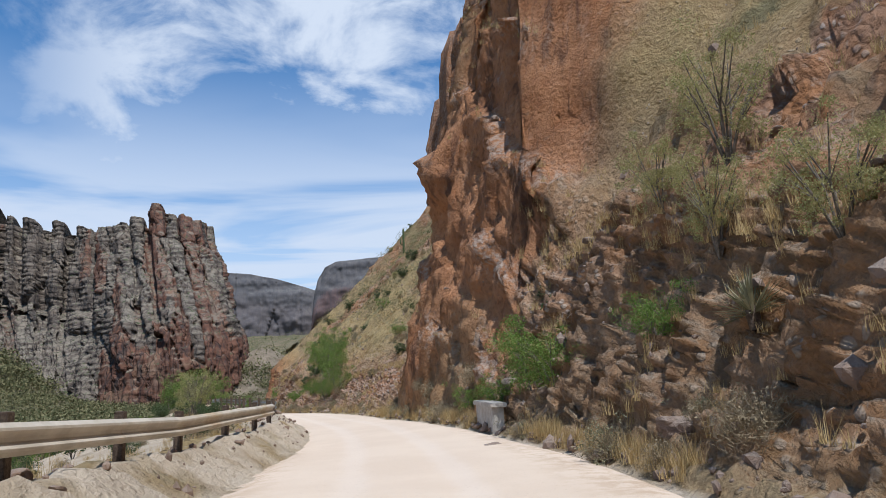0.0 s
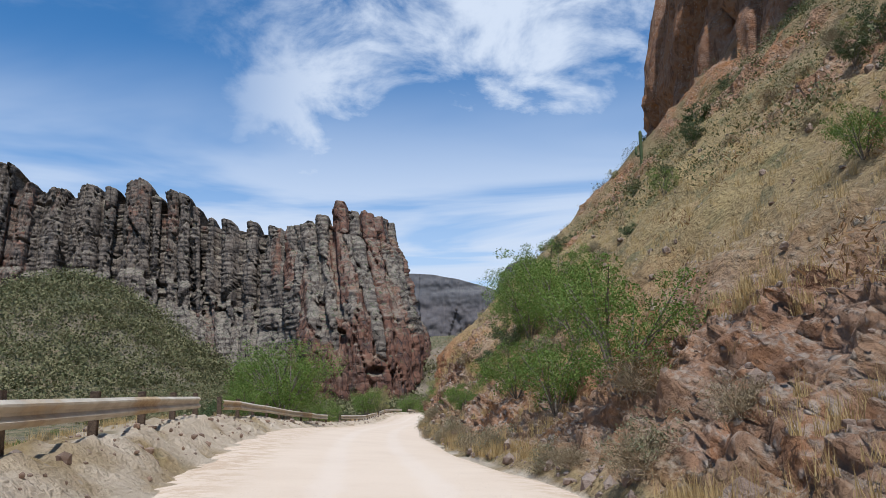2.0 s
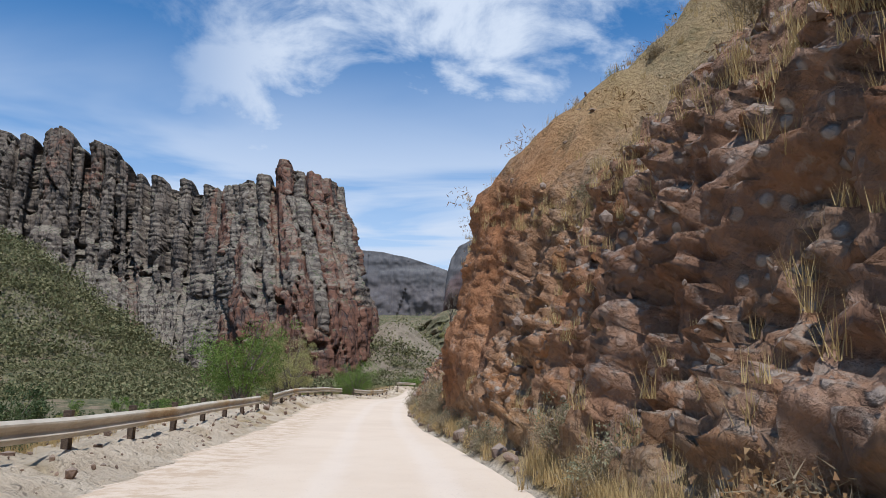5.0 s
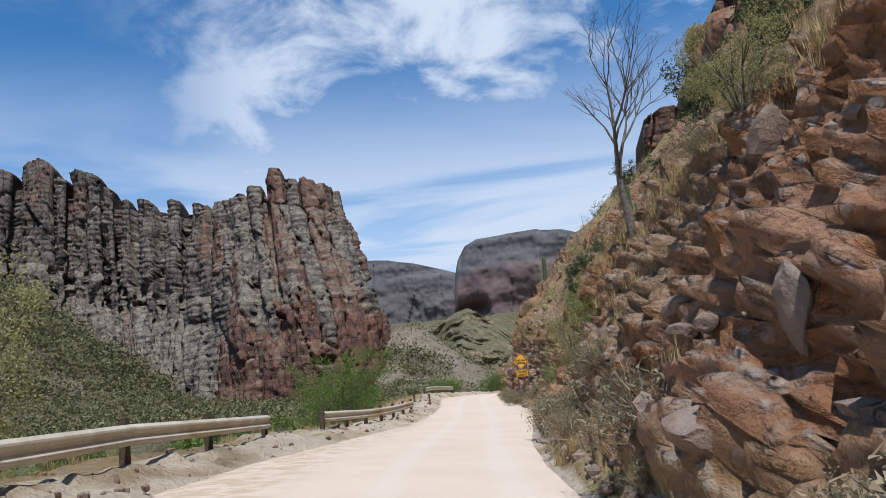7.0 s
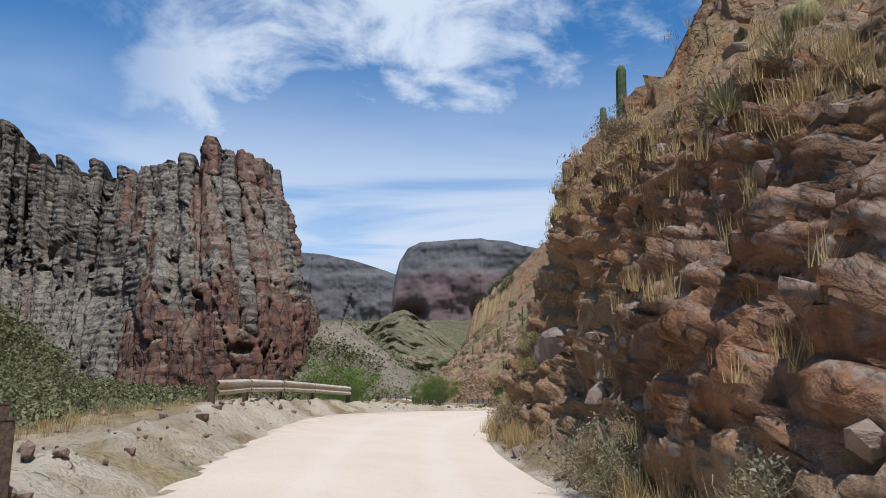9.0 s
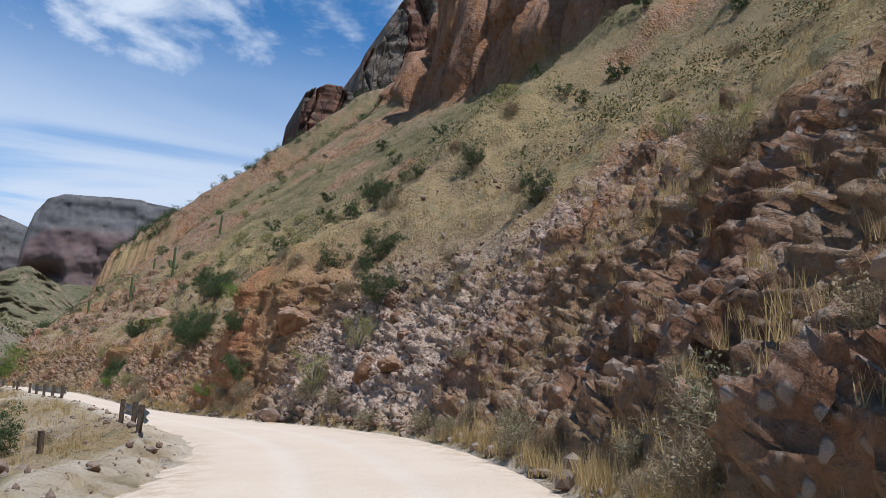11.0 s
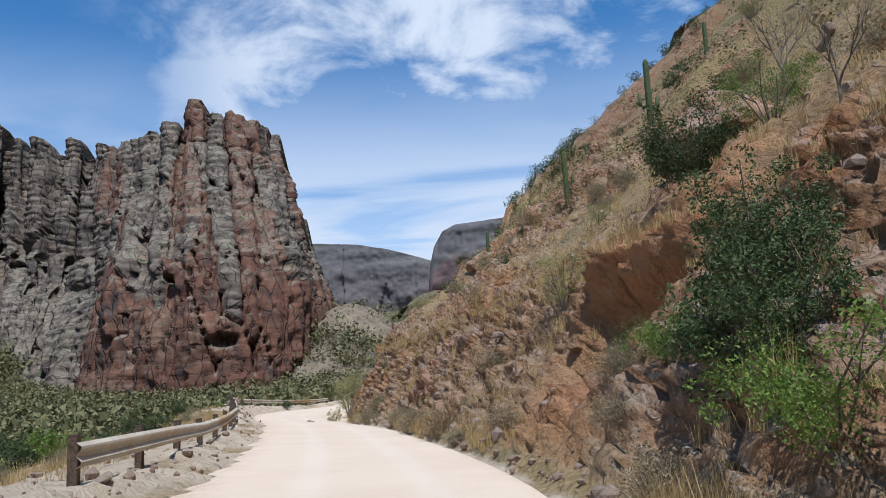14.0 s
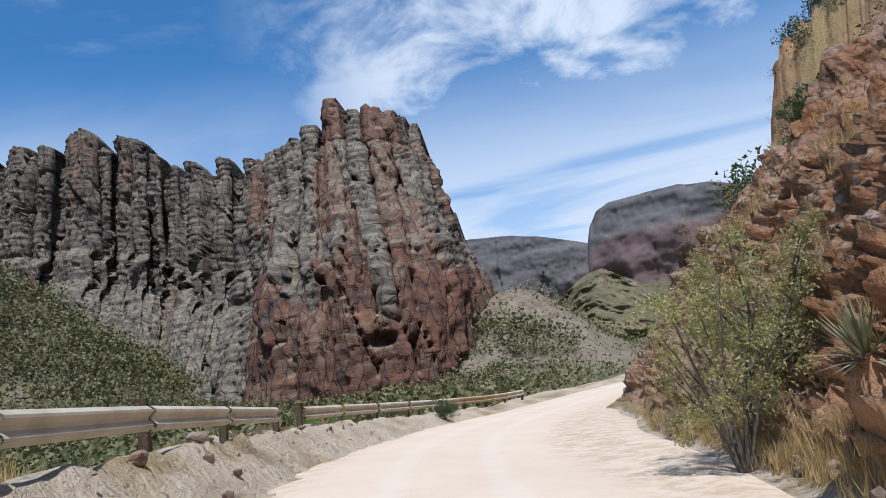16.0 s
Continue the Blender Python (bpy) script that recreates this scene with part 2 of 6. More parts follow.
def road_material():
    m, n, b = material("graded_dirt", 0.95, 0.1)
    p = place(n)
    side = attr(n, "across")
    wash = n.noise(p, 0.35, 5, 0.6)
    c = n.mix(n.ramp(wash, 0.35, 0.65), (0.57, 0.445, 0.33), (0.605, 0.48, 0.36))
    rut = n.math("ABSOLUTE", n.math("SUBTRACT", n.math("ABSOLUTE", side), 0.95))
    wob = n.math("ADD", rut, n.math("MULTIPLY", n.math("SUBTRACT", n.noise(p, 0.8, 3), 0.5), 0.5))
    c = n.mix(n.ramp(wob, 0.42, 0.10, 0.0, 0.3), c, (0.65, 0.55, 0.455))
    edge = n.ramp(n.math("ABSOLUTE", side), 2.0, 3.2)
    c = n.mix(n.math("MULTIPLY", edge, n.ramp(n.noise(p, 2.0, 6, 0.7), 0.42, 0.6)), c, (0.47, 0.345, 0.235))
    stones = n.add("ShaderNodeTexVoronoi", Vector=p, Scale=9.0).outputs[0]
    c = n.mix(n.ramp(stones, 0.08, 0.2, 0.35, 0.0), c, (0.42, 0.33, 0.26))
    n.put(b, "Base Color", c)
    bump(n, b, n.math("ADD", n.noise(p, 6.0, 7, 0.7), n.math("MULTIPLY", n.ramp(stones, 0.0, 0.3, 1.0, 0.0), 0.5)), 0.5, 0.05)
    return m


def cliff_material(name, haze=0.0):
    """Canyon wall: grey-tan weathered rock in thin beds, red-brown where sheer, with dark upright stains."""
    m, n, b = material(name, 0.95, 0.1)
    p = place(n)
    fresh = attr(n, "fresh")
    grey = n.mix(n.ramp(n.noise(p, 0.05, 6, 0.65), 0.35, 0.65), (0.074, 0.057, 0.045), (0.165, 0.126, 0.095))
    beds = n.noise(n.scale(p, (0.10, 0.10, 1.0)), 0.32, 6, 0.7)
    grey = n.mix(n.ramp(beds, 0.54, 0.70, 0.0, 0.4), grey, (0.27, 0.225, 0.175))
    grey = n.mix(n.ramp(beds, 0.44, 0.34, 0.0, 0.35), grey, (0.07, 0.06, 0.052))
    red = n.mix(n.ramp(n.noise(p, 0.09, 5, 0.6), 0.35, 0.65), (0.095, 0.046, 0.031), (0.17, 0.082, 0.052))
    red = n.mix(n.ramp(n.noise(p, 0.03, 4), 0.55, 0.7, 0.0, 0.6), red, (0.25, 0.16, 0.10))
    edge = n.math("ADD", n.math("ADD", fresh, 0.08), n.math("MULTIPLY", n.math("SUBTRACT", n.noise(p, 0.09, 6, 0.7), 0.5), 0.8))
    c = n.mix(n.ramp(edge, 0.38, 0.60), grey, red)
    stain = n.noise(n.scale(p, (1.0, 1.0, 0.07)), 0.16, 5, 0.65)
    c = n.mix(n.ramp(stain, 0.50, 0.66, 0.0, 0.75), c, (0.042, 0.038, 0.037))
    nz = n.add("ShaderNodeSeparateXYZ", i0=n.add("ShaderNodeNewGeometry").outputs["Normal"]).outputs[2]
    ledge = n.math("MULTIPLY", n.ramp(nz, 0.45, 0.8), n.ramp(n.noise(p, 0.10, 5, 0.7), 0.38, 0.58))
    c = n.mix(n.math("MULTIPLY", ledge, 0.6), c, (0.24, 0.205, 0.15))
    c = n.mix(n.math("MULTIPLY", n.ramp(nz, 0.3, 0.7), n.ramp(n.noise(p, 0.22, 4, 0.6), 0.56, 0.64)), c, (0.07, 0.078, 0.038))
    joints = n.add("ShaderNodeTexVoronoi", Vector=n.vmath("ADD", n.scale(p, (1.0, 1.0, 0.30)), n.scale(n.add("ShaderNodeTexNoise", Vector=p, Scale=0.06, Detail=4.0).outputs[1], (9.0, 9.0, 5.0))), Scale=0.11)
    joints.feature = "DISTANCE_TO_EDGE"
    crack = n.ramp(joints.outputs[0], 0.0, 0.07, 1.0, 0.0)
    slabs = n.add("ShaderNodeTexVoronoi", Vector=n.vmath("ADD", n.scale(p, (0.55, 0.55, 1.5)), n.scale(n.add("ShaderNodeTexNoise", Vector=p, Scale=0.2, Detail=3.0).outputs[1], (3.0, 3.0, 2.0))), Scale=0.24)
    slab_tone = n.add("ShaderNodeSeparateXYZ", i0=slabs.outputs["Color"]).outputs[0]
    if not haze:
        c = n.mix(n.math("MULTIPLY", n.ramp(slab_tone, 0.55, 0.95), n.math("SUBTRACT", 0.36, n.math("MULTIPLY", fresh, 0.33))), c, (0.27, 0.22, 0.165))
        # crevice shade painted into the colour along the cracks
        c = n.mix(n.math("MULTIPLY", crack, 0.45), c, (0.05, 0.041, 0.036))
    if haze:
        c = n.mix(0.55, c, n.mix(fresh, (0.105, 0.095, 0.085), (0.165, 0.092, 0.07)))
        # distance haze is put into the colour as a blue-grey mix
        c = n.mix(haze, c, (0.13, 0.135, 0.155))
    n.put(b, "Base Color", c)
    relief = n.math("ADD", n.math("MULTIPLY", n.noise(p, 0.35, 7, 0.7), 0.6), n.math("MULTIPLY", beds, 0.25 if haze else 0.7))
    relief = n.math("SUBTRACT", relief, n.math("ADD", n.math("MULTIPLY", crack, 0.0 if haze else 0.6), n.math("MULTIPLY", slabs.outputs[0], 0.0 if haze else 0.28)))
    bump(n, b, relief, 1.0, 1.2)
    return m


GROUND = ground_material()
ROAD_DIRT = road_material()
BUTTE_ROCK = cliff_material("butte_rock")
FAR_ROCK = cliff_material("hazed_mesa_rock", 0.30)

# ---- the road's line ----
ROAD = [
    (2.0, -60.0, 0.9), (0.6, -20.0, 0.4), (0.0, 0.0, 0.0), (-0.72, 14.9, -0.40), (-2.6, 29.3, -0.63), (-5.8, 42.8, -0.95), (-9.6, 55.6, -1.15),
    (-13.7, 68.3, -1.45), (-18.2, 80.6, -1.83), (-22.2, 93.0, -2.25), (-28.7, 117.7, -3.28), (-34.4, 142.4, -4.3), (-40.6, 166.9, -5.1),
    (-45.8, 191.7, -5.6), (-48.9, 216.8, -6.4), (-51.6, 235.0, -6.55), (-53.4, 253.1, -6.66), (-51.8, 265.0, -6.9), (-48.5, 276.6, -7.27),
    (-45.3, 288.2, -7.75), (-44.3, 300.1, -8.25), (-46.4, 311.9, -8.76), (-51.2, 335.7, -9.75), (-57.3, 360.3, -10.35), (-65.1, 382.8, -11.05),
    (-74.6, 404.0, -11.8), (-78.2, 414.0, -12.1), (-80.2, 425.0, -12.4), (-80.6, 437.0, -12.7), (-80.4, 450.0, -12.9), (-79.6, 465.0, -13.1), (-78.0, 482.0, -13.3), (-76.0, 505.0, -13.5), (-74.0, 540.0, -13.5),
]
_road = np.array(ROAD)
_k = np.concatenate([[0], np.cumsum(np.linalg.norm(np.diff(_road[:, :2], axis=0), axis=1))])
_k -= np.interp(0.0, _road[:, 1], _k)


def catmull(s):
    """The road's centre and level at the lengths s from its start."""
    i = np.clip(np.searchsorted(_k, s) - 1, 0, len(_k) - 2)
    h = _k[i + 1] - _k[i]
    t = ((s - _k[i]) / h)[:, None]
    slope = np.gradient(_road, _k, axis=0)
    a, b = _road[i], _road[i + 1]
    ta, tb = slope[i] * h[:, None], slope[i + 1] * h[:, None]
    inside = (2 * t ** 3 - 3 * t ** 2 + 1) * a + (t ** 3 - 2 * t ** 2 + t) * ta + (-2 * t ** 3 + 3 * t ** 2) * b + (t ** 3 - t ** 2) * tb
    before = _road[0] + (s - _k[0])[:, None] * np.array([[0.035, 1.0, -0.012]])
    after = _road[-1] + (s - _k[-1])[:, None] * np.array([[0.02, 1.0, 0.0]])
    out = np.where((s < _k[0])[:, None], before, inside)
    return np.where((s > _k[-1])[:, None], after, out)


def road_frame(s):
    c = catmull(s)
    d = catmull(s + 0.8) - catmull(s - 0.8)
    d = d[:, :2] / np.linalg.norm(d[:, :2], axis=1)[:, None]
    return c, np.stack([d[:, 1], -d[:, 0]], 1)


def s_of_y(y):
    ss = np.arange(-300.0, 1500.0, 0.5)
    return np.interp(y, catmull(ss)[:, 1], ss)


AXIS = np.array([0.985, 0.17])

# the road's cross fall, in degrees down to the right, by y
BANK = [(-60, 1.0), (0, 2.0), (15, -1.6), (29, -2.9), (43, -0.4), (56, 1.0), (68, 2.8), (81, 5.0), (93, 4.8), (105, 2.8), (118, 0.8), (142, 0.0), (155, 0.9), (167, 1.8), (179, 4.2), (192, 3.2),
        (204, 2.8), (217, 1.0), (229, 0.2), (241, 3.4), (253, 2.7), (265, 0.0), (277, -3.0), (288, -4.0), (300, -2.8), (312, 0.3), (324, 3.3), (348, 2.8), (360, 1.9), (372, 1.5), (383, 3.0), (394, 6.0),
        (415, 4.5), (440, 1.0), (600, 0.0)]
# its edges and the top of the rail over it: y, left, right, rail
EDGES = [(-60, -3.2, 3.4, 1.3), (16, -3.2, 3.6, 1.4), (24, -2.5, 2.9, 1.45), (29, -2.3, 2.7, 1.45), (41, -2.2, 2.8, 1.45), (54, -3.2, 3.2, 1.42), (66, -3.6, 3.3, 1.4), (80, -4.4, 3.0, 1.38), (92, -4.6, 2.8, 1.2),
         (105, -4.6, 2.5, 1.05), (140, -4.5, 2.3, 1.0), (175, -4.5, 1.8, 1.0), (193, -4.4, 1.9, 1.0), (212, -3.7, 2.75, 0.95), (220, -3.2, 3.4, 0.95), (230, -2.5, 3.4, 0.95), (236, -2.5, 2.9, 0.95), (245, -2.9, 2.4, 1.2), (258, -4.2, 2.4, 1.2), (280, -4.0, 2.4, 1.0), (298, -3.0, 3.9, 1.0), (312, -2.7, 4.3, 1.0), (318, -2.7, 3.5, 1.0), (324, -2.9, 2.7, 1.0), (332, -3.2, 2.35, 1.0),
         (345, -3.5, 2.3, 0.95), (362, -3.0, 2.7, 0.9), (372, -2.9, 2.4, 0.85), (383, -2.9, 2.6, 0.95), (390, -3.0, 2.4, 1.2), (398, -3.0, 3.6, 1.45), (406, -3.1, 5.0, 1.5), (420, -3.2, 5.8, 1.3), (440, -3.2, 3.4, 1.0), (1400, -3.2, 3.4, 0.9)]


def road_value(table, s, i):
    """A column of a table kept by y, at the lengths s."""
    table = np.array(table, float)
    return np.interp(catmull(np.atleast_1d(np.asarray(s, float)))[:, 1], table[:, 0], table[:, i])



def at(s, d, h):
    """World places from length along the road, distance to its right and height over it."""
    s, d, h = np.atleast_1d(np.asarray(s, float)), np.atleast_1d(np.asarray(d, float)), np.atleast_1d(np.asarray(h, float))
    c, nrm = road_frame(s)
    near = np.clip(d, -14, 14)
    xy = c[:, :2] + nrm * near[:, None] + AXIS[None, :] * (d - near)[:, None]
    fall = np.tan(np.radians(road_value(BANK, s, 1))) * np.clip(d, -8.0, 3.0)
    return np.concatenate([xy, (c[:, 2] + h - fall)[:, None]], 1)


# the slope right of the road: y along the plan, toe, top of the cut (out, up), rise of the slope above, foot of the cliff (out), its height, crag
EAST = [
    (-60, 3.8, 5.5, 3.0, 1.05, 60, 50, 0.5), (8, 3.8, 5.6, 4.0, 1.15, 60, 50, 0.6), (18, 3.8, 6.5, 6.0, 1.3, 60, 50, 0.7),
    (23, 3.4, 6.4, 6.0, 1.4, 58, 40, 0.7), (25.5, 3.0, 4.9, 9.0, 1.6, 57, 40, 0.15), (28, 2.9, 5.6, 20.0, 2.3, 56, 20, 0.1), (37.5, 2.9, 6.0, 26.0, 2.3, 56, 20, 0.1), (40.5, 3.0, 7.5, 24.0, 1.2, 54, 42, 0.2), (43.0, 3.2, 8.0, 4.4, 0.88, 58, 45, 0.4),
    (75, 3.3, 7.0, 3.4, 0.88, 56, 45, 0.5), (98, 3.3, 6.6, 4.2, 0.92, 55, 45, 0.6), (106, 3.2, 6.0, 5.6, 0.93, 53, 45, 0.9), (122, 3.2, 6.4, 5.6, 0.95, 52, 45, 0.8),
    (150, 3.0, 5.8, 7.2, 0.98, 48, 50, 0.8), (154, 3.2, 5.0, 8.8, 1.0, 47, 50, 0.15), (161, 3.2, 4.7, 8.6, 1.0, 47, 50, 0.15), (163.5, 3.2, 8.0, 5.2, 1.0, 47, 50, 0.6), (195, 3.2, 6.5, 6.5, 1.0, 47, 50, 0.9),
    (228, 3.9, 6.2, 5.0, 0.98, 52, 48, 0.7), (246, 3.5, 5.4, 6.6, 0.95, 55, 48, 0.9), (252, 3.4, 5.0, 8.2, 0.95, 55, 48, 0.9), (258, 3.2, 5.4, 7.4, 0.93, 56, 48, 0.9), (270, 3.0, 6.2, 6.6, 0.92, 58, 48, 0.8), (300, 3.8, 9.0, 7.5, 0.92, 58, 50, 0.7), (315, 3.6, 8.0, 7.8, 0.92, 58, 50, 0.8),
    (319, 3.5, 5.5, 8.2, 0.92, 58, 50, 0.2), (324.5, 3.5, 5.6, 7.6, 0.91, 58, 50, 0.2), (328, 3.5, 7.6, 6.2, 0.90, 59, 50, 0.6), (350, 3.5, 8.0, 5.5, 0.88, 60, 50, 0.5), (374, 3.4, 7.5, 5.0, 0.84, 66, 50, 0.6), (398, 3.2, 6.2, 5.6, 0.8, 74, 48, 0.9),
    (412, 4.0, 7.5, 6.0, 0.82, 80, 30, 0.9), (440, 4.5, 11.0, 8.0, 0.92, 84, 18, 0.8), (464, 8.0, 15.0, 10.0, 1.0, 86, 10, 1.0), (470, 13.0, 18.0, 30.0, 0.90, 88, 8, 1.0), (480, 13.5, 19.0, 33.0, 0.88, 88, 8, 1.0), (494, 14.0, 23.0, 30.0, 0.8, 92, 6, 0.8), (515, 16.0, 30.0, 24.0, 0.62, 100, 6, 0.5),
    (580, 24.0, 40.0, 12.0, 0.5, 130, 6, 0.3), (700, 45.0, 70.0, 12.0, 0.42, 170, 10, 0.2),
    (1400, 90.0, 130.0, 20.0, 0.4, 260, 20, 0.2),
]
# the ground left of the road: y, fall at 8 m, at 25 m
WEST = [(-60, -0.2, -3.0), (30, -0.2, -4.0), (60, -0.1, -4.0), (100, -0.2, -6.0), (200, -0.2, -6.0), (300, -0.25, -5.0), (420, -0.2, -5.0), (1400, -0.5, -1.0)]



def hills(x, y):
    """Talus fans and the rise to the far mesas."""
    z = 128 * np.exp(-0.5 * (((x + 545) / 84) ** 2 + ((y - 690) / 120) ** 2))
    z = z + 62 * np.exp(-0.5 * (((x + 204) / 42) ** 2 + ((y - 885) / 58) ** 2))
    bedded = 84 * np.exp(-0.5 * (((x + 150) / 75) ** 2 + ((y - 1160) / 90) ** 2))
    z = z + bedded * 0.35
    z = z + 150 * smooth(1300, 2150, y)
    z = z + 70 * smooth(-500, -1100, x) * smooth(300, 800, y)
    return z


# ---- ground ----
def build_ground():
    near = np.arange(-18, 436, 0.3)
    s = np.concatenate([-18 - np.cumsum(1.0 * 1.19 ** np.arange(26))[::-1], near, 436 + np.cumsum(1.0 * 1.065 ** np.arange(92))])
    c = catmull(s)
    table = np.array(EAST, float)
    ks = np.interp(table[:, 0], catmull(np.arange(-400.0, 1600.0, 1.0))[:, 1], np.arange(-400.0, 1600.0, 1.0))
    toe, cut_d, cut_h, rise, cliff_d, cliff_h, crag = [np.interp(s, ks, table[:, i]) for i in range(1, 8)]
    near_toe = road_value(EDGES, s, 2) + 0.5
    shift = np.where(c[:, 1] < 430, near_toe - toe, 0.0)
    toe, cut_d = toe + shift, cut_d + shift
    mid_d = np.maximum(cut_d + 14, 26)
    mid_h = cut_h + (mid_d - cut_d) * rise
    foot_d = np.maximum(cliff_d, mid_d + 3)
    foot_h = mid_h + (foot_d - mid_d) * rise
    prof = [(toe - 1.4, 0 * s - 0.12), (toe - 0.5, 0 * s + 0.02), (toe, 0 * s + 0.35), (cut_d, cut_h), (mid_d, mid_h), (foot_d, foot_h),
            (foot_d + 7, foot_h + cliff_h), (foot_d + 80, foot_h + cliff_h + 30), (foot_d + 900, foot_h + cliff_h + 60), (foot_d + 4000, foot_h + cliff_h)]
    counts = [3, 4, 84, 60, 20, 22, 8, 8, 4]
    dr, hr, kr = [], [], []
    for i, m in enumerate(counts):
        for j in range(m):
            t = j / m
            dr.append(prof[i][0] * (1 - t) + prof[i + 1][0] * t)
            hr.append(prof[i][1] * (1 - t) + prof[i + 1][1] * t)
            kr.append(i + t)
    dr.append(prof[-1][0]), hr.append(prof[-1][1]), kr.append(float(len(counts)))
    wt = np.array(WEST, float)
    kw = np.interp(wt[:, 0], catmull(np.arange(-400.0, 1600.0, 1.0))[:, 1], np.arange(-400.0, 1600.0, 1.0))
    f7, f25 = [np.interp(s, kw, wt[:, i]) for i in (1, 2)]
    wob = vnoise(np.stack([s * 0.11, 0 * s, 0 * s], 1), 5) * 0.35
    edge, crest = road_value(EDGES, s, 1), road_value(EDGES, s, 3) - 0.66
    left = [(0 * s - 1.2, 0 * s - 0.12), (edge + wob * 0.3, 0 * s + 0.0), (edge - 1.15 + wob * 0.4, crest), (edge - 2.8 + wob, crest * 0.6), (edge - 5.0, f7), (0 * s - 25, f25),
            (0 * s - 70, f25 - 2), (0 * s - 220, f25 - 3), (0 * s - 900, 0 * s - 2), (0 * s - 4000, 0 * s)]
    lc = [3, 8, 7, 10, 12, 12, 14, 30, 8]
    dl, hl, kl = [], [], []
    for i, m in enumerate(lc):
        for j in range(m):
            t = j / m
            dl.append(left[i][0] * (1 - t) + left[i + 1][0] * t)
            hl.append(left[i][1] * (1 - t) + left[i + 1][1] * t)
            kl.append(-(i + t) - 1)
    dl.append(left[-1][0]), hl.append(left[-1][1]), kl.append(-10.0)
    D = np.stack(dl[::-1] + dr, 1)
    H = np.stack(hl[::-1] + hr, 1)
    K = np.array(kl[::-1] + kr)
    rows, cols = D.shape
    S = np.repeat(s, cols)
    d, h, k = D.ravel(), H.ravel(), np.tile(K, rows)
    crag = np.repeat(crag, cols)
    P = at(S, d, h)
    hill = hills(P[:, 0], P[:, 1]) * smooth(60, 200, np.hypot(P[:, 0] + 70, np.maximum(P[:, 1] - 300, 0) * 0.5))
    P[:, 2] += np.where(k < 5, hill, 0)
    # which way the surface faces, for pushing rock in and out
    east = k >= 1.5
    t = P.reshape(rows, cols, 3)
    du = np.gradient(t, axis=1).reshape(-1, 3)
    dv = np.gradient(t, axis=0).reshape(-1, 3)
    nrm = np.cross(du, dv)
    nrm /= np.linalg.norm(nrm, axis=1)[:, None] + 1e-9
    nrm *= np.sign(nrm[:, 2:3] + 1e-9)
    cutz = np.where(east, smooth(1.8, 2.2, k) * (1 - smooth(2.92, 3.25, k)), 0)
    slope = np.where(east, smooth(2.9, 3.2, k) * (1 - smooth(4.9, 5.1, k)), 0)
    cliff = np.where(east, smooth(4.9, 5.1, k) * (1 - smooth(6.0, 6.3, k)), 0)
    q = P * np.array([1.0, 1.0, 0.8])
    n1 = fbm(q * 0.16, 4, 3)
    n2 = fbm(q * 0.7, 4, 9, 0.55)
    c1, c2, cid, ct = cells(q * np.array([0.42, 0.42, 0.34]), 4)
    blocks = (cid - 0.5) * 1.3 + ct * 2.4 - smooth(0.12, 0.0, c2 - c1) * 0.5
    e1, e2, eid, et = cells(q * np.array([1.4, 1.4, 1.1]), 8)
    lumps = (eid - 0.5) * 0.5 + et * 0.9 - smooth(0.14, 0.0, e2 - e1) * 0.2
    gully = -np.maximum(0, fbm(np.stack([S * 0.22, d * 0.03, 0 * S], 1), 3, 21, 0.5, True) - 0.35) * 1.6
    f1, f2, fid, ft = cells(q * np.array([3.4, 3.4, 3.0]), 18)
    rubble = (fid - 0.5) * 0.2 + ft * 0.35
    ridge = fbm(q * np.array([0.45, 0.45, 0.9]), 5, 23, 0.55, True)
    rills = fbm(np.stack([S * 0.9 + n1 * 0.8, h * 0.10, 0 * S], 1), 4, 63, 0.6, True)
    push = cutz * (n1 * 0.7 + n2 * 0.4 + ridge * (0.06 + 0.3 * crag) + blocks * 0.14 * crag + lumps * (0.12 + 0.30 * crag) + rubble * (0.6 + 1.1 * crag) - np.maximum(rills, -0.2) * (0.5 - 0.2 * crag))
    rocky = smooth(0.05, 0.35, fbm(q * 0.09, 3, 31) + 0.25 * (crag - 0.5) + 0.25 * smooth(380, 440, S))
    push += slope * (n1 * 1.2 + n2 * 0.35 + rocky * (ridge * 0.5 + blocks * 0.4 + lumps * 0.7) + lumps * 0.2 + rubble * 0.2)
    big1, big2, bid, bt = cells(P * np.array([0.10, 0.10, 0.035]), 14)
    push += cliff * (fbm(P * np.array([0.06, 0.06, 0.02]), 4, 41) * 5 + (bid - 0.5) * 6 - smooth(0.15, 0, big2 - big1) * 3 + n1 * 1.0)
    push += np.where(k > 6.2, n1 * 2 + fbm(P * 0.01, 3, 51) * 14 * smooth(6.2, 7, k), 0)
    # hollows worn under a lip of harder rock: length along the road, bands, half length, depth
    hollow = 0 * S
    for s0, k0, k1, half, deep in ((357.6, 2.22, 2.74, 1.7, 1.5), (372.0, 2.3, 2.7, 2.2, 1.0), (211.0, 2.2, 2.6, 2.6, 0.9), (254.0, 2.25, 2.65, 2.4, 0.9), (413.5, 2.4, 2.75, 1.6, 0.8)):
        along = np.exp(-np.abs((S - s0) / half) ** 4)
        hollow = np.maximum(hollow, np.exp(-((S - s0) / (half * 1.5)) ** 4))
        push += along * np.where(east, -deep * smooth(k0 - 0.12, k0 + 0.12, k) * (1 - smooth(k1 - 0.03, k1 + 0.04, k)) + 0.45 * deep * np.exp(-((k - k1 - 0.10) / 0.08) ** 2), 0)
    # the great orange rock at the roadside: slanting ledges with pale lips, a jutting nose, pits
    Y = P[:, 1]
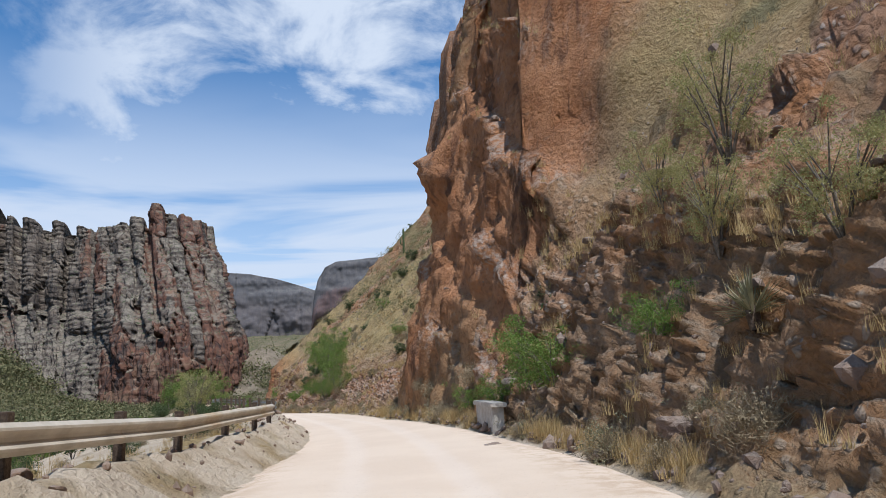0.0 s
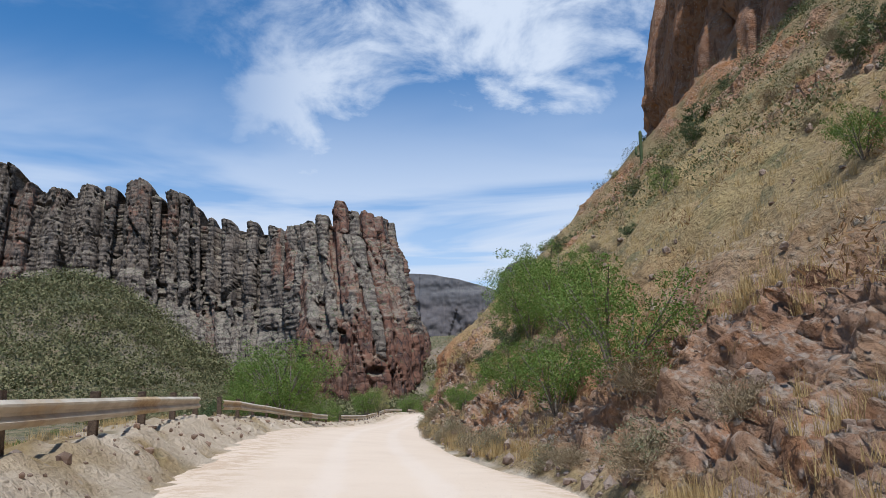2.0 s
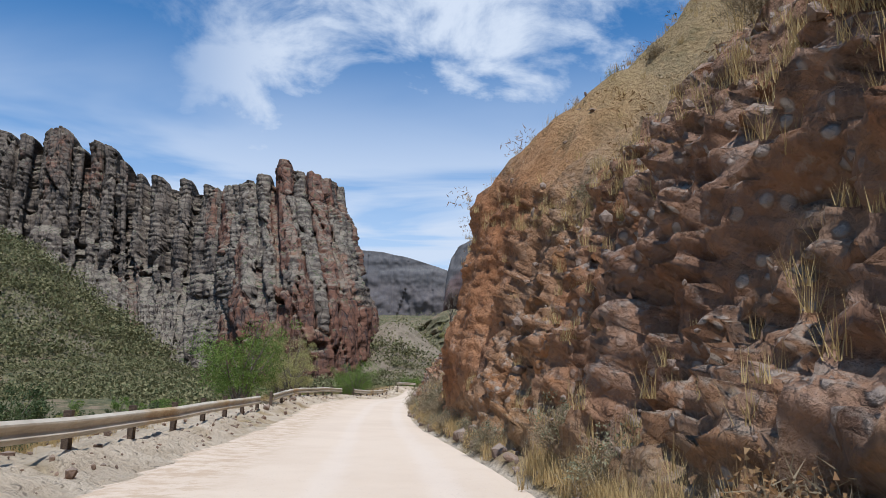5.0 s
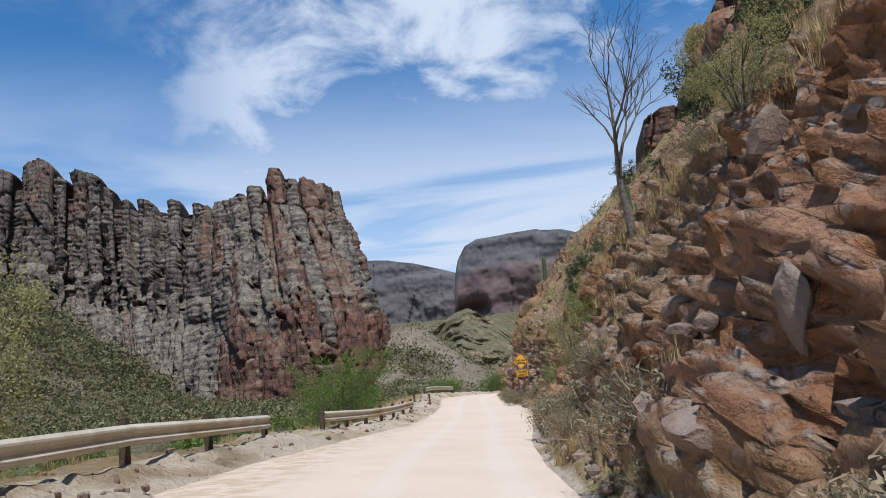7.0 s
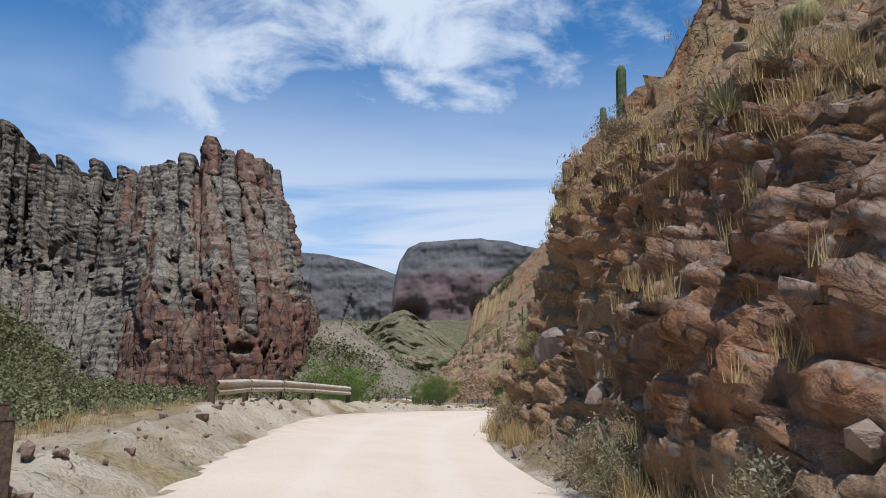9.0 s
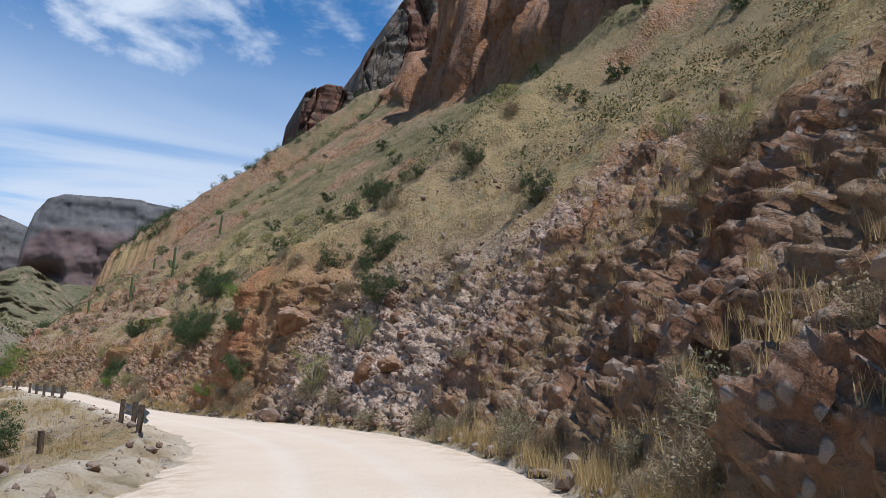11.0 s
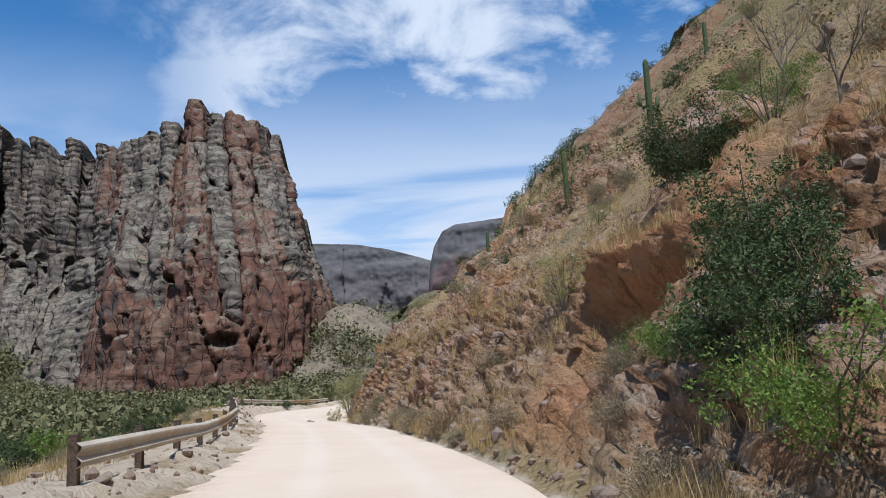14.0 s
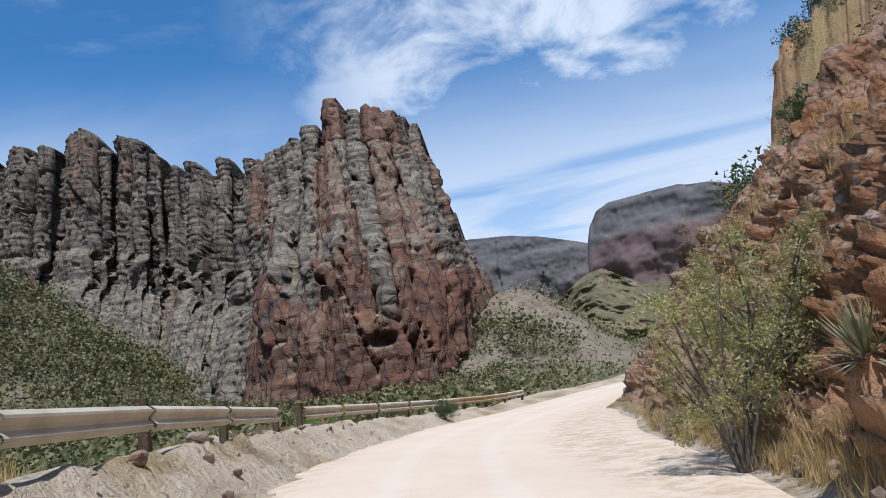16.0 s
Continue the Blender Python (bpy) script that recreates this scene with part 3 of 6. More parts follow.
    rock_face = np.where(east, smooth(24.0, 26.0, Y) * (1 - smooth(40.6, 42.4, Y)) * cutz, 0)
    climb = h - 0.62 * (Y - 30.0) + n1 * 1.6 + n2 * 0.5
    crust = 0 * S
    for lev, back, lip in ((1.4, 0.25, 0.35), (4.2, 0.5, 0.55), (7.6, 0.35, 0.6), (11.8, 0.7, 0.5), (17.0, 0.6, 0.4)):
        ragged = climb + 0.5 * vnoise(np.stack([S * 0.5, h * 0.2, 0 * S + lev], 1), 43)
        push -= rock_face * back * smooth(lev - 0.15, lev + 0.35, ragged)
        here = np.exp(-((ragged - lev - 0.1) / 0.55) ** 2) * smooth(-0.25, 0.25, vnoise(np.stack([S * 0.22, h * 0.1, 0 * S + lev], 1), 47) + 0.1)
        push += rock_face * here * (lip * (0.4 + 0.6 * vnoise(q * 1.6, 44)) + rubble * 1.5 + lumps * 0.5)
        crust = np.maximum(crust, rock_face * here)
    push += rock_face * (1.7 * np.exp(-((Y - 40.0) / 2.4) ** 2 - ((h - 13.6) / 2.0) ** 2) - 0.9 * np.exp(-((Y - 39.5) / 2.2) ** 2 - ((h - 10.2) / 1.1) ** 2))
    rng = np.random.default_rng(19)
    for _ in range(26):
        py, ph, pr = rng.uniform(26, 39), rng.uniform(1.5, 13), rng.uniform(0.16, 0.42)
        push -= rock_face * 1.4 * pr * np.exp(-(((Y - py) / pr) ** 2 + ((h - ph) / (pr * 0.7)) ** 2))
    P += nrm * push[:, None]
    P[:, 2] += gully * slope * 0.6
    west = k < -3
    P[:, 2] += np.where(west, n1 * 0.35 * smooth(3, 6, -k) + fbm(P * 0.02, 4, 61) * 5 * smooth(5.5, 8, -k) + n2 * 0.10, 0)
    P[:, 2] += np.where((k <= -2) & (k > -4.5), lumps * 0.2 + rubble * 0.35 + n2 * 0.10, 0)
    P[:, 2] += np.where((k > 1.2) & (k < 2.2), lumps * 0.25 + n2 * 0.10, 0)
    far_hill = smooth(2, 12, hill)
    P[:, 2] += np.where(k < 5, far_hill * (fbm(P * 0.03, 4, 71) * 6 + n1 * 1.2), 0)
    me = mesh_from("ground", P, grid_faces(rows, cols), GROUND)
    rock = np.clip(cutz * (0.8 + 0.7 * n1) + slope * rocky * 0.9 * smooth(-0.1, 0.3, n2 + 0.4) + cliff, 0, 1)
    scrub = np.clip(smooth(5.6, 7.0, -k) + smooth(6.1, 6.6, k) + smooth(80, 200, P[:, 1] - 430) * np.where(np.abs(d) < 30, 1, 1), 0, 1) * (1 - cliff)
    scrub = np.clip(scrub + slope * smooth(3.6, 4.6, k) * 0.7 * (1 - rock), 0, 1)
    sand = np.where((k < 1.2) & (k > -3.2), 1, 0) * smooth(-0.3, 0.4, n2 + 0.3)
    shelf = smooth(404, 412, S) * (1 - smooth(470, 500, S))
    sand = np.where((k <= -3.2) & (k > -6.3), smooth(-0.25, 0.25, fbm(P * 0.05, 3, 81) + 0.1 + shelf) * 0.85, sand)
    tan = np.exp(-0.5 * (((P[:, 0] + 205) / 60) ** 2 + ((P[:, 1] - 880) / 110) ** 2)) * 1.3 + 0.5 * smooth(0.1, 0.4, fbm(P * 0.012, 3, 83))
    tan = np.where(k > 1, 0, tan)
    tan = tan + np.where(east & (k < 3.2), smooth(23, 26, S) * (1 - smooth(41, 43, S)) + smooth(316, 319, P[:, 1]) * (1 - smooth(331, 334, P[:, 1])) + smooth(151, 154, P[:, 1]) * (1 - smooth(162, 164, P[:, 1])) + 0.8 * smooth(462, 470, P[:, 1]) * (1 - smooth(495, 505, P[:, 1])) + hollow, 0)
    upper = np.where(east, smooth(24.5, 27, P[:, 1]) * (1 - smooth(40.6, 42.4, P[:, 1])) * smooth(2.0, 2.3, k) * (1 - smooth(4.2, 4.8, k)), 0)
    rock, tan, scrub = np.maximum(rock, upper), np.maximum(tan, 0.85 * upper), scrub * (1 - upper)
    slide = np.where(east, smooth(299, 303, P[:, 1]) * (1 - smooth(314, 319, P[:, 1])) * smooth(1.6, 2.1, k) * (1 - smooth(2.9, 3.3, k)), 0)
    tan = np.clip(tan, 0, 1)
    grass = np.clip(0.65 + n1 * 0.6, 0, 1)
    for key, val in (("rock", rock), ("scrub", scrub), ("sand", sand), ("grass", grass), ("tan", tan), ("crust", np.clip(crust + 0.8 * smooth(0.25, 0.6, lumps + 0.5 * n2) * cutz * smooth(0.3, 0.7, np.abs(n1) + 0.3) + slide * 0.55, 0, 1)), ("slide", slide)):
        point_value(me, key, val)
    ob = new("ground", me)
    tagged(ob, "dry desert canyon slope of orange rock, earth and straw grass", "ground", kind="structure")
    return ob, s, P.reshape(rows, cols, 3), K


ground, G_S, G_P, G_K = build_ground()


def build_road():
    s = np.arange(-60, 500, 0.5)
    u = np.linspace(-1, 1, 29)
    lo = road_value(EDGES, s, 1) - 0.12 + 0.22 * vnoise(np.stack([s * 0.13, 0 * s, 0 * s], 1), 2)
    hi = road_value(EDGES, s, 2) + 0.12 + 0.22 * vnoise(np.stack([s * 0.17, 0 * s + 9, 0 * s], 1), 3)
    d = ((lo + hi)[:, None] / 2 + u[None, :] * (hi - lo)[:, None] / 2).ravel()
    S = np.repeat(s, len(u))
    edge = np.abs(np.tile(u, len(s)))
    h = 0.06 - 0.09 * smooth(0.82, 1.0, edge) - 0.028 * np.exp(-((np.abs(d) - 0.9) / 0.25) ** 2)
    P = at(S, d, h)
    P[:, 2] += fbm(P * 0.8, 3, 7) * 0.010 + fbm(P * 0.2, 2, 8) * 0.008
    me = mesh_from("road", P, grid_faces(len(s), len(u)), ROAD_DIRT)
    point_value(me, "across", d)
    return tagged(new("road", me), "pale sandy graded dirt road with faint wheel tracks", "road", kind="structure")


road = build_road()


# ---- the butte ----
def hash_u(a):
    return (a * 57.31) % 1.0


def build_butte():
    base = np.array([(-1010, 640, 40), (-860, 740, 50), (-720, 815, 40), (-590, 850, 30), (-470, 835, 10), (-390, 775, -14), (-330, 745, -24), (-250, 736, -28), (-210, 758, -28),
                     (-202, 795, -24), (-219, 860, -15), (-236, 960, 5), (-280, 1100, 10), (-350, 1350, 20)], float)
    top = np.array([(-1090, 740, 300), (-930, 870, 302), (-800, 960, 288), (-690, 1000, 268), (-594, 1000, 238), (-480, 975, 210), (-425, 958, 207), (-347, 933, 210), (-302, 926, 205),
                    (-296, 955, 192), (-303, 992, 182), (-316, 1060, 178), (-338, 1160, 178), (-410, 1380, 190)], float)
    key = np.concatenate([[0], np.cumsum(np.linalg.norm(np.diff(base[:, :2], axis=0), axis=1) + np.linalg.norm(np.diff(top[:, :2], axis=0), axis=1))])
    u = np.linspace(0, key[-1], 820)
    B = np.stack([np.interp(u, key, base[:, i]) for i in range(3)], 1)
    T = np.stack([np.interp(u, key, top[:, i]) for i in range(3)], 1)
    for _ in range(8):
        B[1:-1] = (B[:-2] + 2 * B[1:-1] + B[2:]) / 4
        T[1:-1] = (T[:-2] + 2 * T[1:-1] + T[2:]) / 4
    # the standing columns: place along the rim, top, half width
    round_front = np.zeros(len(u))
    rim = T[:, 2].copy()
    for x, z, w in ((-1060, 318, 26), (-1000, 312, 22), (-950, 322, 20), (-900, 329, 17), (-866, 328, 15), (-838, 300, 9), (-805, 295, 14), (-765, 302, 20), (-735, 296, 9), (-698, 310, 19),
                    (-667, 284, 8), (-641, 288, 11), (-621, 281, 10), (-600, 262, 7), (-576, 244, 9), (-540, 233, 12), (-498, 229, 11), (-462, 217, 18), (-425, 212, 18), (-398, 215, 12), (-378, 221, 9), (-352, 235, 11), (-333, 221, 10), (-314, 216, 11), (-299, 212, 8)):
        e = np.abs((T[:, 0] - x) / w) + 50 * (T[:, 1] > 990) * (T[:, 0] > -400)
        rim = np.maximum(rim, z - 10 * e ** 4 - 3 * e ** 2)
        round_front = np.maximum(round_front, np.sqrt(np.clip(1 - e ** 2, 0, 1)))
    T[:, 2] = rim
    v = np.linspace(0, 1, 180)
    U, V = np.repeat(u, len(v)), np.tile(v, len(u))
    Bu, Tu, front = np.repeat(B, len(v), 0), np.repeat(T, len(v), 0), np.repeat(round_front, len(v))
    tower = smooth(-470, -400, Tu[:, 0])
    # sheer walls parted by sloping benches
    lean_a = np.interp(V, [0, 0.20, 0.40, 0.46, 0.60, 0.66, 0.80, 0.84, 0.94, 1.0], [0, 0.05, 0.18, 0.30, 0.46, 0.60, 0.78, 0.87, 0.95, 1.0])
    lean_b = np.interp(V, [0, 0.10, 0.30, 0.36, 0.46, 0.50, 1.0], [0, 0.12, 0.42, 0.58, 0.66, 0.80, 1.0])
    across = lean_a * tower + lean_b * (1 - tower)
    P = Bu + (Tu - Bu) * across[:, None]
    P[:, 2] = Bu[:, 2] + (Tu[:, 2] - Bu[:, 2]) * V
    t = P.reshape(len(u), len(v), 3)
    du, dv = np.gradient(t, axis=0).reshape(-1, 3), np.gradient(t, axis=1).reshape(-1, 3)
    n = np.cross(du, dv)
    n /= np.linalg.norm(n, axis=1)[:, None]
    out = n * np.array([1, 1, 0.15])
    U3 = U * 0.5
    wander = fbm(np.stack([U3 * 0.02, P[:, 2] * 0.02, 0 * U], 1), 3, 5) * 5
    a1, a2, aid, at_ = cells(np.stack([(U3 + wander) / 17.0, P[:, 2] / 120.0, 0 * U + 0.5], 1), 3)
    b1, b2, bid, bt = cells(np.stack([(U3 + wander) / 7.0, P[:, 2] / 70.0, 0 * U + 0.5], 1), 6)
    g1, g2, gid, gt = cells(np.stack([(U3 + wander) / 4.4, P[:, 2] / 6.5, 0 * U + 0.5], 1), 8)
    high = smooth(0.28, 0.5, V)
    ragged = 0.10 * fbm(np.stack([U3 * 0.05, P[:, 2] * 0.02, 0 * U], 1), 3, 27)
    low_wall = (1 - smooth(0.20, 0.32, V + ragged)) * tower
    broken = (1 - 0.35 * low_wall)
    push = (front - 0.6) * 20 * high * (1 - 0.55 * tower)
    panel_at = np.where(hash_u(aid * 3.7 + 0.11) > 0.5, 1.0, 0.0)
    push += ((aid - 0.5) * 11 + at_ * 7 - smooth(0.05, 0.0, a2 - a1) * 14 * smooth(0.2, 0.45, hash_u(aid))) * broken
    push += ((bid - 0.5) * 3.5 + bt * 2.0 - smooth(0.06, 0.0, b2 - b1) * 5) * broken
    push += ((gid - 0.5) * 1.0 + gt * 0.4 - smooth(0.10, 0.0, g2 - g1) * 0.7) * broken * (1 - 0.7 * panel_at)
    bed = P[:, 2] * 0.15 + 0.8 * fbm(np.stack([U3 * 0.012, P[:, 2] * 0.02, 0 * U], 1), 2, 12)
    beds = smooth(0.0, 0.75, bed % 1.0) - 0.5 + 0.5 * vnoise(np.stack([U3 * 0.03, P[:, 2] * 0.5, 0 * U], 1), 13)
    red = smooth(-0.2, 0.15, fbm(np.stack([U3 * 0.030, P[:, 2] * 0.011, 0 * U], 1), 3, 25))
    east_end = smooth(-335, -300, Tu[:, 0]) * (1 - smooth(0.80, 0.95, V))
    fresh = np.clip(panel_at * (0.25 + 0.6 * red) * (0.45 + 0.55 * tower) + low_wall * 0.6 + 0.25 * east_end, 0, 1)
    push -= beds * 1.3 * (1 - 0.85 * fresh) * broken
    push += fbm(P * 0.02, 4, 15) * 8 * broken
    push *= 0.3 + 0.7 * smooth(0.0, 0.06, V)
    P += out * push[:, None]
    crown = smooth(0.95, 1.0, V)
    P[:, 2] += crown * ((bid - 0.5) * 3 + (gid - 0.5) * 1.5)
    # the rim falls back behind
    back = np.stack([P.reshape(len(u), len(v), 3)[:, -1] + np.array([dx, dy, dz]) for dx, dy, dz in ((-3, 14, -1), (-10, 45, -12), (-40, 160, -30), (-90, 420, -120))], 1)
    full = np.concatenate([P.reshape(len(u), len(v), 3), back], 1)
    rows, cols = full.shape[:2]
    # the cave low in the front wall
    F = full.reshape(-1, 3)
    hole = np.exp(-(((F[:, 0] + 241) / 6.5) ** 4 + ((F[:, 2] - 13) / 3.4) ** 4)) * (F[:, 1] < 820)
    F += hole[:, None] * np.array([-3, 13, 0])
    me = mesh_from("butte", F, grid_faces(rows, cols), BUTTE_ROCK)
    point_value(me, "fresh", np.concatenate([fresh.reshape(len(u), len(v)), np.zeros((len(u), 4))], 1).ravel())
    ob = new("butte", me)
    return tagged(ob, "grey and red rock butte with fluted walls and rounded columns along its rim", "butte", kind="structure")


butte = build_butte()


def build_mesa(name, xs, tops, y, foot, seed, fresh, label):
    """A flat-topped mesa: sheer wall over a foot, rounded rim, bedded top."""
    u = np.linspace(xs[0], xs[-1], 300)
    rim = np.interp(u, xs, tops)
    v = np.array(list(np.linspace(0, 1, 70)) + [1.03, 1.1, 1.3, 2.0])
    U, V = np.repeat(u, len(v)), np.tile(v, len(u))
    R = np.repeat(rim, len(v))
    Z = foot + (R - foot) * np.minimum(V, 1)
    Y = y + 40 * np.minimum(V, 1) ** 2 + np.maximum(V - 1, 0) * 900
    Z = Z - 25 * np.maximum(0, V - 1) ** 2 + 14 * smooth(1.0, 1.3, V)
    P = np.stack([U, Y, Z], 1)
    a1, a2, aid, at_ = cells(np.stack([U / 70, Z / 900, 0 * U], 1), seed)
    wall = 1 - smooth(0.95, 1.1, V)
    P[:, 1] -= wall * ((aid - 0.5) * 12 + at_ * 14 + fbm(P * 0.012, 4, seed) * 26)
    P[:, 1] -= 4 * wall * vnoise(np.stack([U * 0.004, Z * 0.05, 0 * U], 1), seed + 3)
    P[:, 1] += 55 * np.exp(-((V - 0.12) / 0.10) ** 2) * smooth(-0.2, 0.3, vnoise(np.stack([U * 0.01, 0 * U, 0 * U], 1), seed + 5))
    P[:, 2] += (1 - wall) * fbm(P * 0.01, 4, seed + 9) * 9
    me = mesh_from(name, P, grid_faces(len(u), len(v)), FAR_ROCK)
    point_value(me, "fresh", fresh * (1 - smooth(0.5, 0.7, V)) * smooth(-0.4, 0.2, vnoise(np.stack([U * 0.008, 0 * U, 0 * U], 1), seed + 8)))
    return tagged(new(name, me), label, "mesa", kind="structure")


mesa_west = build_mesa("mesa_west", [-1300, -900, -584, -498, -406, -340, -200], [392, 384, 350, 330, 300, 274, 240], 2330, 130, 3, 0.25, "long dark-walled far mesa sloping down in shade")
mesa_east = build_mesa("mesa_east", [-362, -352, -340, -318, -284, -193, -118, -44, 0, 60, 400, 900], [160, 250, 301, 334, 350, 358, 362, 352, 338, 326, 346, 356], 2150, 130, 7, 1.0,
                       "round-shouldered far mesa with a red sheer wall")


def build_canyon_wall():
    """The high wall over the slope where the road goes out of sight: a block apart, then the main face."""
    xs = [24, 30, 34, 40, 70, 74, 80, 88, 96, 106, 140, 220, 420]
    tops = [80, 150, 186, 195, 197, 214, 232, 240, 266, 286, 325, 350, 360]
    u = np.concatenate([np.linspace(24, 120, 170), np.linspace(121, 420, 90)])
    v = np.concatenate([np.linspace(0, 1, 130), [1.02, 1.08, 1.3]])
    U, V = np.repeat(u, len(v)), np.tile(v, len(u))
    R = np.interp(U, xs, tops) + 3.0 * vnoise(np.stack([U * 0.12, 0 * U, 0 * U], 1), 91)
    Z = 30 + (R - 30) * np.minimum(V, 1)
    Y = 770 + 22 * np.minimum(V, 1) ** 1.5 - 0.12 * (U - 60) * (U > 60) + np.maximum(V - 1, 0) * 300
    P = np.stack([U, Y, Z], 1)
    a1, a2, aid, at_ = cells(np.stack([U / 15 + vnoise(P * 0.02, 92), Z / 90, 0 * U], 1), 93)
    b1, b2, bid, bt = cells(np.stack([U / 6, Z / 9, 0 * U], 1), 94)
    beds = vnoise(np.stack([U * 0.01, Z * 0.22, 0 * U], 1), 95) + 0.6 * vnoise(np.stack([U * 0.03, Z * 0.6, 0 * U], 1), 96)
    wall = 1 - smooth(0.97, 1.05, V)
    P[:, 1] -= wall * ((aid - 0.5) * 12 + at_ * 10 - smooth(0.06, 0, a2 - a1) * 7 + (bid - 0.5) * 2.4 + beds * 1.6 + fbm(P * 0.03, 4, 97) * 7)
    P[:, 0] -= wall * (1 - smooth(24, 60, U)) * (beds * 1.2 + fbm(P * 0.06, 3, 98) * 3)
    me = mesh_from("canyon_wall", P, grid_faces(len(u), len(v)), BUTTE_ROCK)
    point_value(me, "fresh", np.where(hash_u(aid) > 0.45, 0.85, 0.15))
    return tagged(new("canyon_wall", me), "high brown and grey rock wall over the scrub slope", "cliff", kind="structure")


build_canyon_wall()


def build_valley_ridge():
    """A bedded ridge in the valley's middle, with a dark hollow at its foot."""
    u = np.linspace(-330, 20, 190)
    crest = np.interp(u, [-330, -240, -200, -181, -150, -117, -60, 20], [6, 48, 70, 77, 60, 34, 10, -8])
    v = np.concatenate([np.linspace(0, 1, 90), [1.05, 1.2, 1.5]])
    U, V = np.repeat(u, len(v)), np.tile(v, len(u))
    C = np.repeat(crest, len(v))
    # walls and benches in turn
    f = np.minimum(V, 1) * 9 + 1.1 * fbm(np.stack([U * 0.012, V * 1.5, 0 * U], 1), 3, 37)
    i = np.floor(f)
    bench = 0.55 * (i + smooth(0.25, 1.0, f - i)) / 9 + 0.45 * f / 9
    Z = -18 + (C + 18) * np.minimum(V, 1) - 12 * np.maximum(V - 1, 0)
    Y = 985 + 170 * bench + 300 * np.maximum(V - 1, 0) + 0.25 * np.abs(U + 175)
    P = np.stack([U, Y, Z], 1)
    b1, b2, bid, bt = cells(P * 0.09, 31)
    P[:, 1] -= fbm(P * 0.03, 4, 33) * 26 + (bid - 0.5) * 5
    P[:, 2] += fbm(P * 0.05, 3, 35) * 2.5
    P[:, 1] += 40 * np.exp(-(((P[:, 0] + 150) / 17) ** 4 + ((P[:, 2] + 8) / 11) ** 4))
    me = mesh_from("valley_ridge", P, grid_faces(len(u), len(v)), GROUND)
    point_value(me, "scrub", np.ones(len(P)))
    point_value(me, "tan", 0.2 + 0 * V)
    return tagged(new("valley_ridge", me), "low bedded tan rock ridge with a dark hollow at its foot", "ridge", kind="structure")


build_valley_ridge()


# ---- finding the ground ----
_flat = G_P[(G_S > -40) & (G_S < 700)][:, (G_K > -8.5) & (G_K < 5.2)].reshape(-1, 3)


def drop(x, y):
    """The ground's level at a place of the plan."""
    d = (_flat[:, 0] - x) ** 2 + (_flat[:, 1] - y) ** 2
    i = np.argpartition(d, 4)[:4]
    w = 1 / (d[i] + 0.01)
    return float((_flat[i, 2] * w).sum() / w.sum())


def on_bank(s, k):
    """A place on the ground by length along the road and band across it."""
    r = int(np.argmin(np.abs(G_S - s)))
    c = int(np.argmin(np.abs(G_K - k)))
    return Vector(G_P[r, c])


_run = np.linalg.norm(np.gradient(G_P[:, :, :2], axis=1), axis=2) + 1e-3
STEEP = np.abs(np.gradient(G_P[:, :, 2], axis=1)) / _run


def steep(s, k):
    return STEEP[int(np.argmin(np.abs(G_S - s))), int(np.argmin(np.abs(G_K - k)))]


def rnd(a, b):
    return random.uniform(a, b)


def spin(p, size=1.0, turn=None, lean=0.0):
    return Matrix.LocRotScale(p, Euler((rnd(-lean, lean), rnd(-lean, lean), rnd(0, 6.28) if turn is None else turn)), (size,) * 3 if not isinstance(size, tuple) else size)


# ---- materials of things ----
def leaf_material(name, a, b, dry, through=0.25):
    m = bpy.data.materials.new(name)
    m.use_nodes = True
    n = Nodes(m.node_tree)
    info = n.add("ShaderNodeObjectInfo").outputs["Random"]
    geo = n.add("ShaderNodeNewGeometry")
    isl = geo.outputs["Random Per Island"]
    c = n.mix(isl, a, b)
    c = n.mix(n.ramp(n.math("ADD", n.math("MULTIPLY", isl, 7.3), info), 0.0, 8.0, 0.0, 0.45), c, dry)
    c = n.mix(n.math("MULTIPLY", info, 0.3), c, tuple(x * 0.6 for x in a))
    d = n.add("ShaderNodeBsdfPrincipled", Base_Color=c, Roughness=0.7)
    d.inputs["Specular IOR Level"].default_value = 0.2
    t = n.add("ShaderNodeBsdfTranslucent", Color=c)
    mx = n.add("ShaderNodeMixShader", i0=through, i1=d.outputs[0], i2=t.outputs[0])
    n.add("ShaderNodeOutputMaterial", i0=mx.outputs[0])
    return m


def plain(name, a, b, scale, rough=0.9, height=0.02, spec=0.2, per_object=0.0):
    m, n, bs = material(name, rough, spec)
    p = n.add("ShaderNodeTexCoord").outputs["Object"]
    f = n.noise(p, scale, 6, 0.65)
    c = n.mix(n.ramp(f, 0.35, 0.65), a, b)
    if per_object:
        c = n.mix(n.math("MULTIPLY", n.add("ShaderNodeObjectInfo").outputs["Random"], per_object), c, tuple(x * 0.45 for x in a))
    n.put(bs, "Base Color", c)
    bump(n, bs, n.noise(p, scale * 4, 5, 0.7), 0.7, height)
    return m


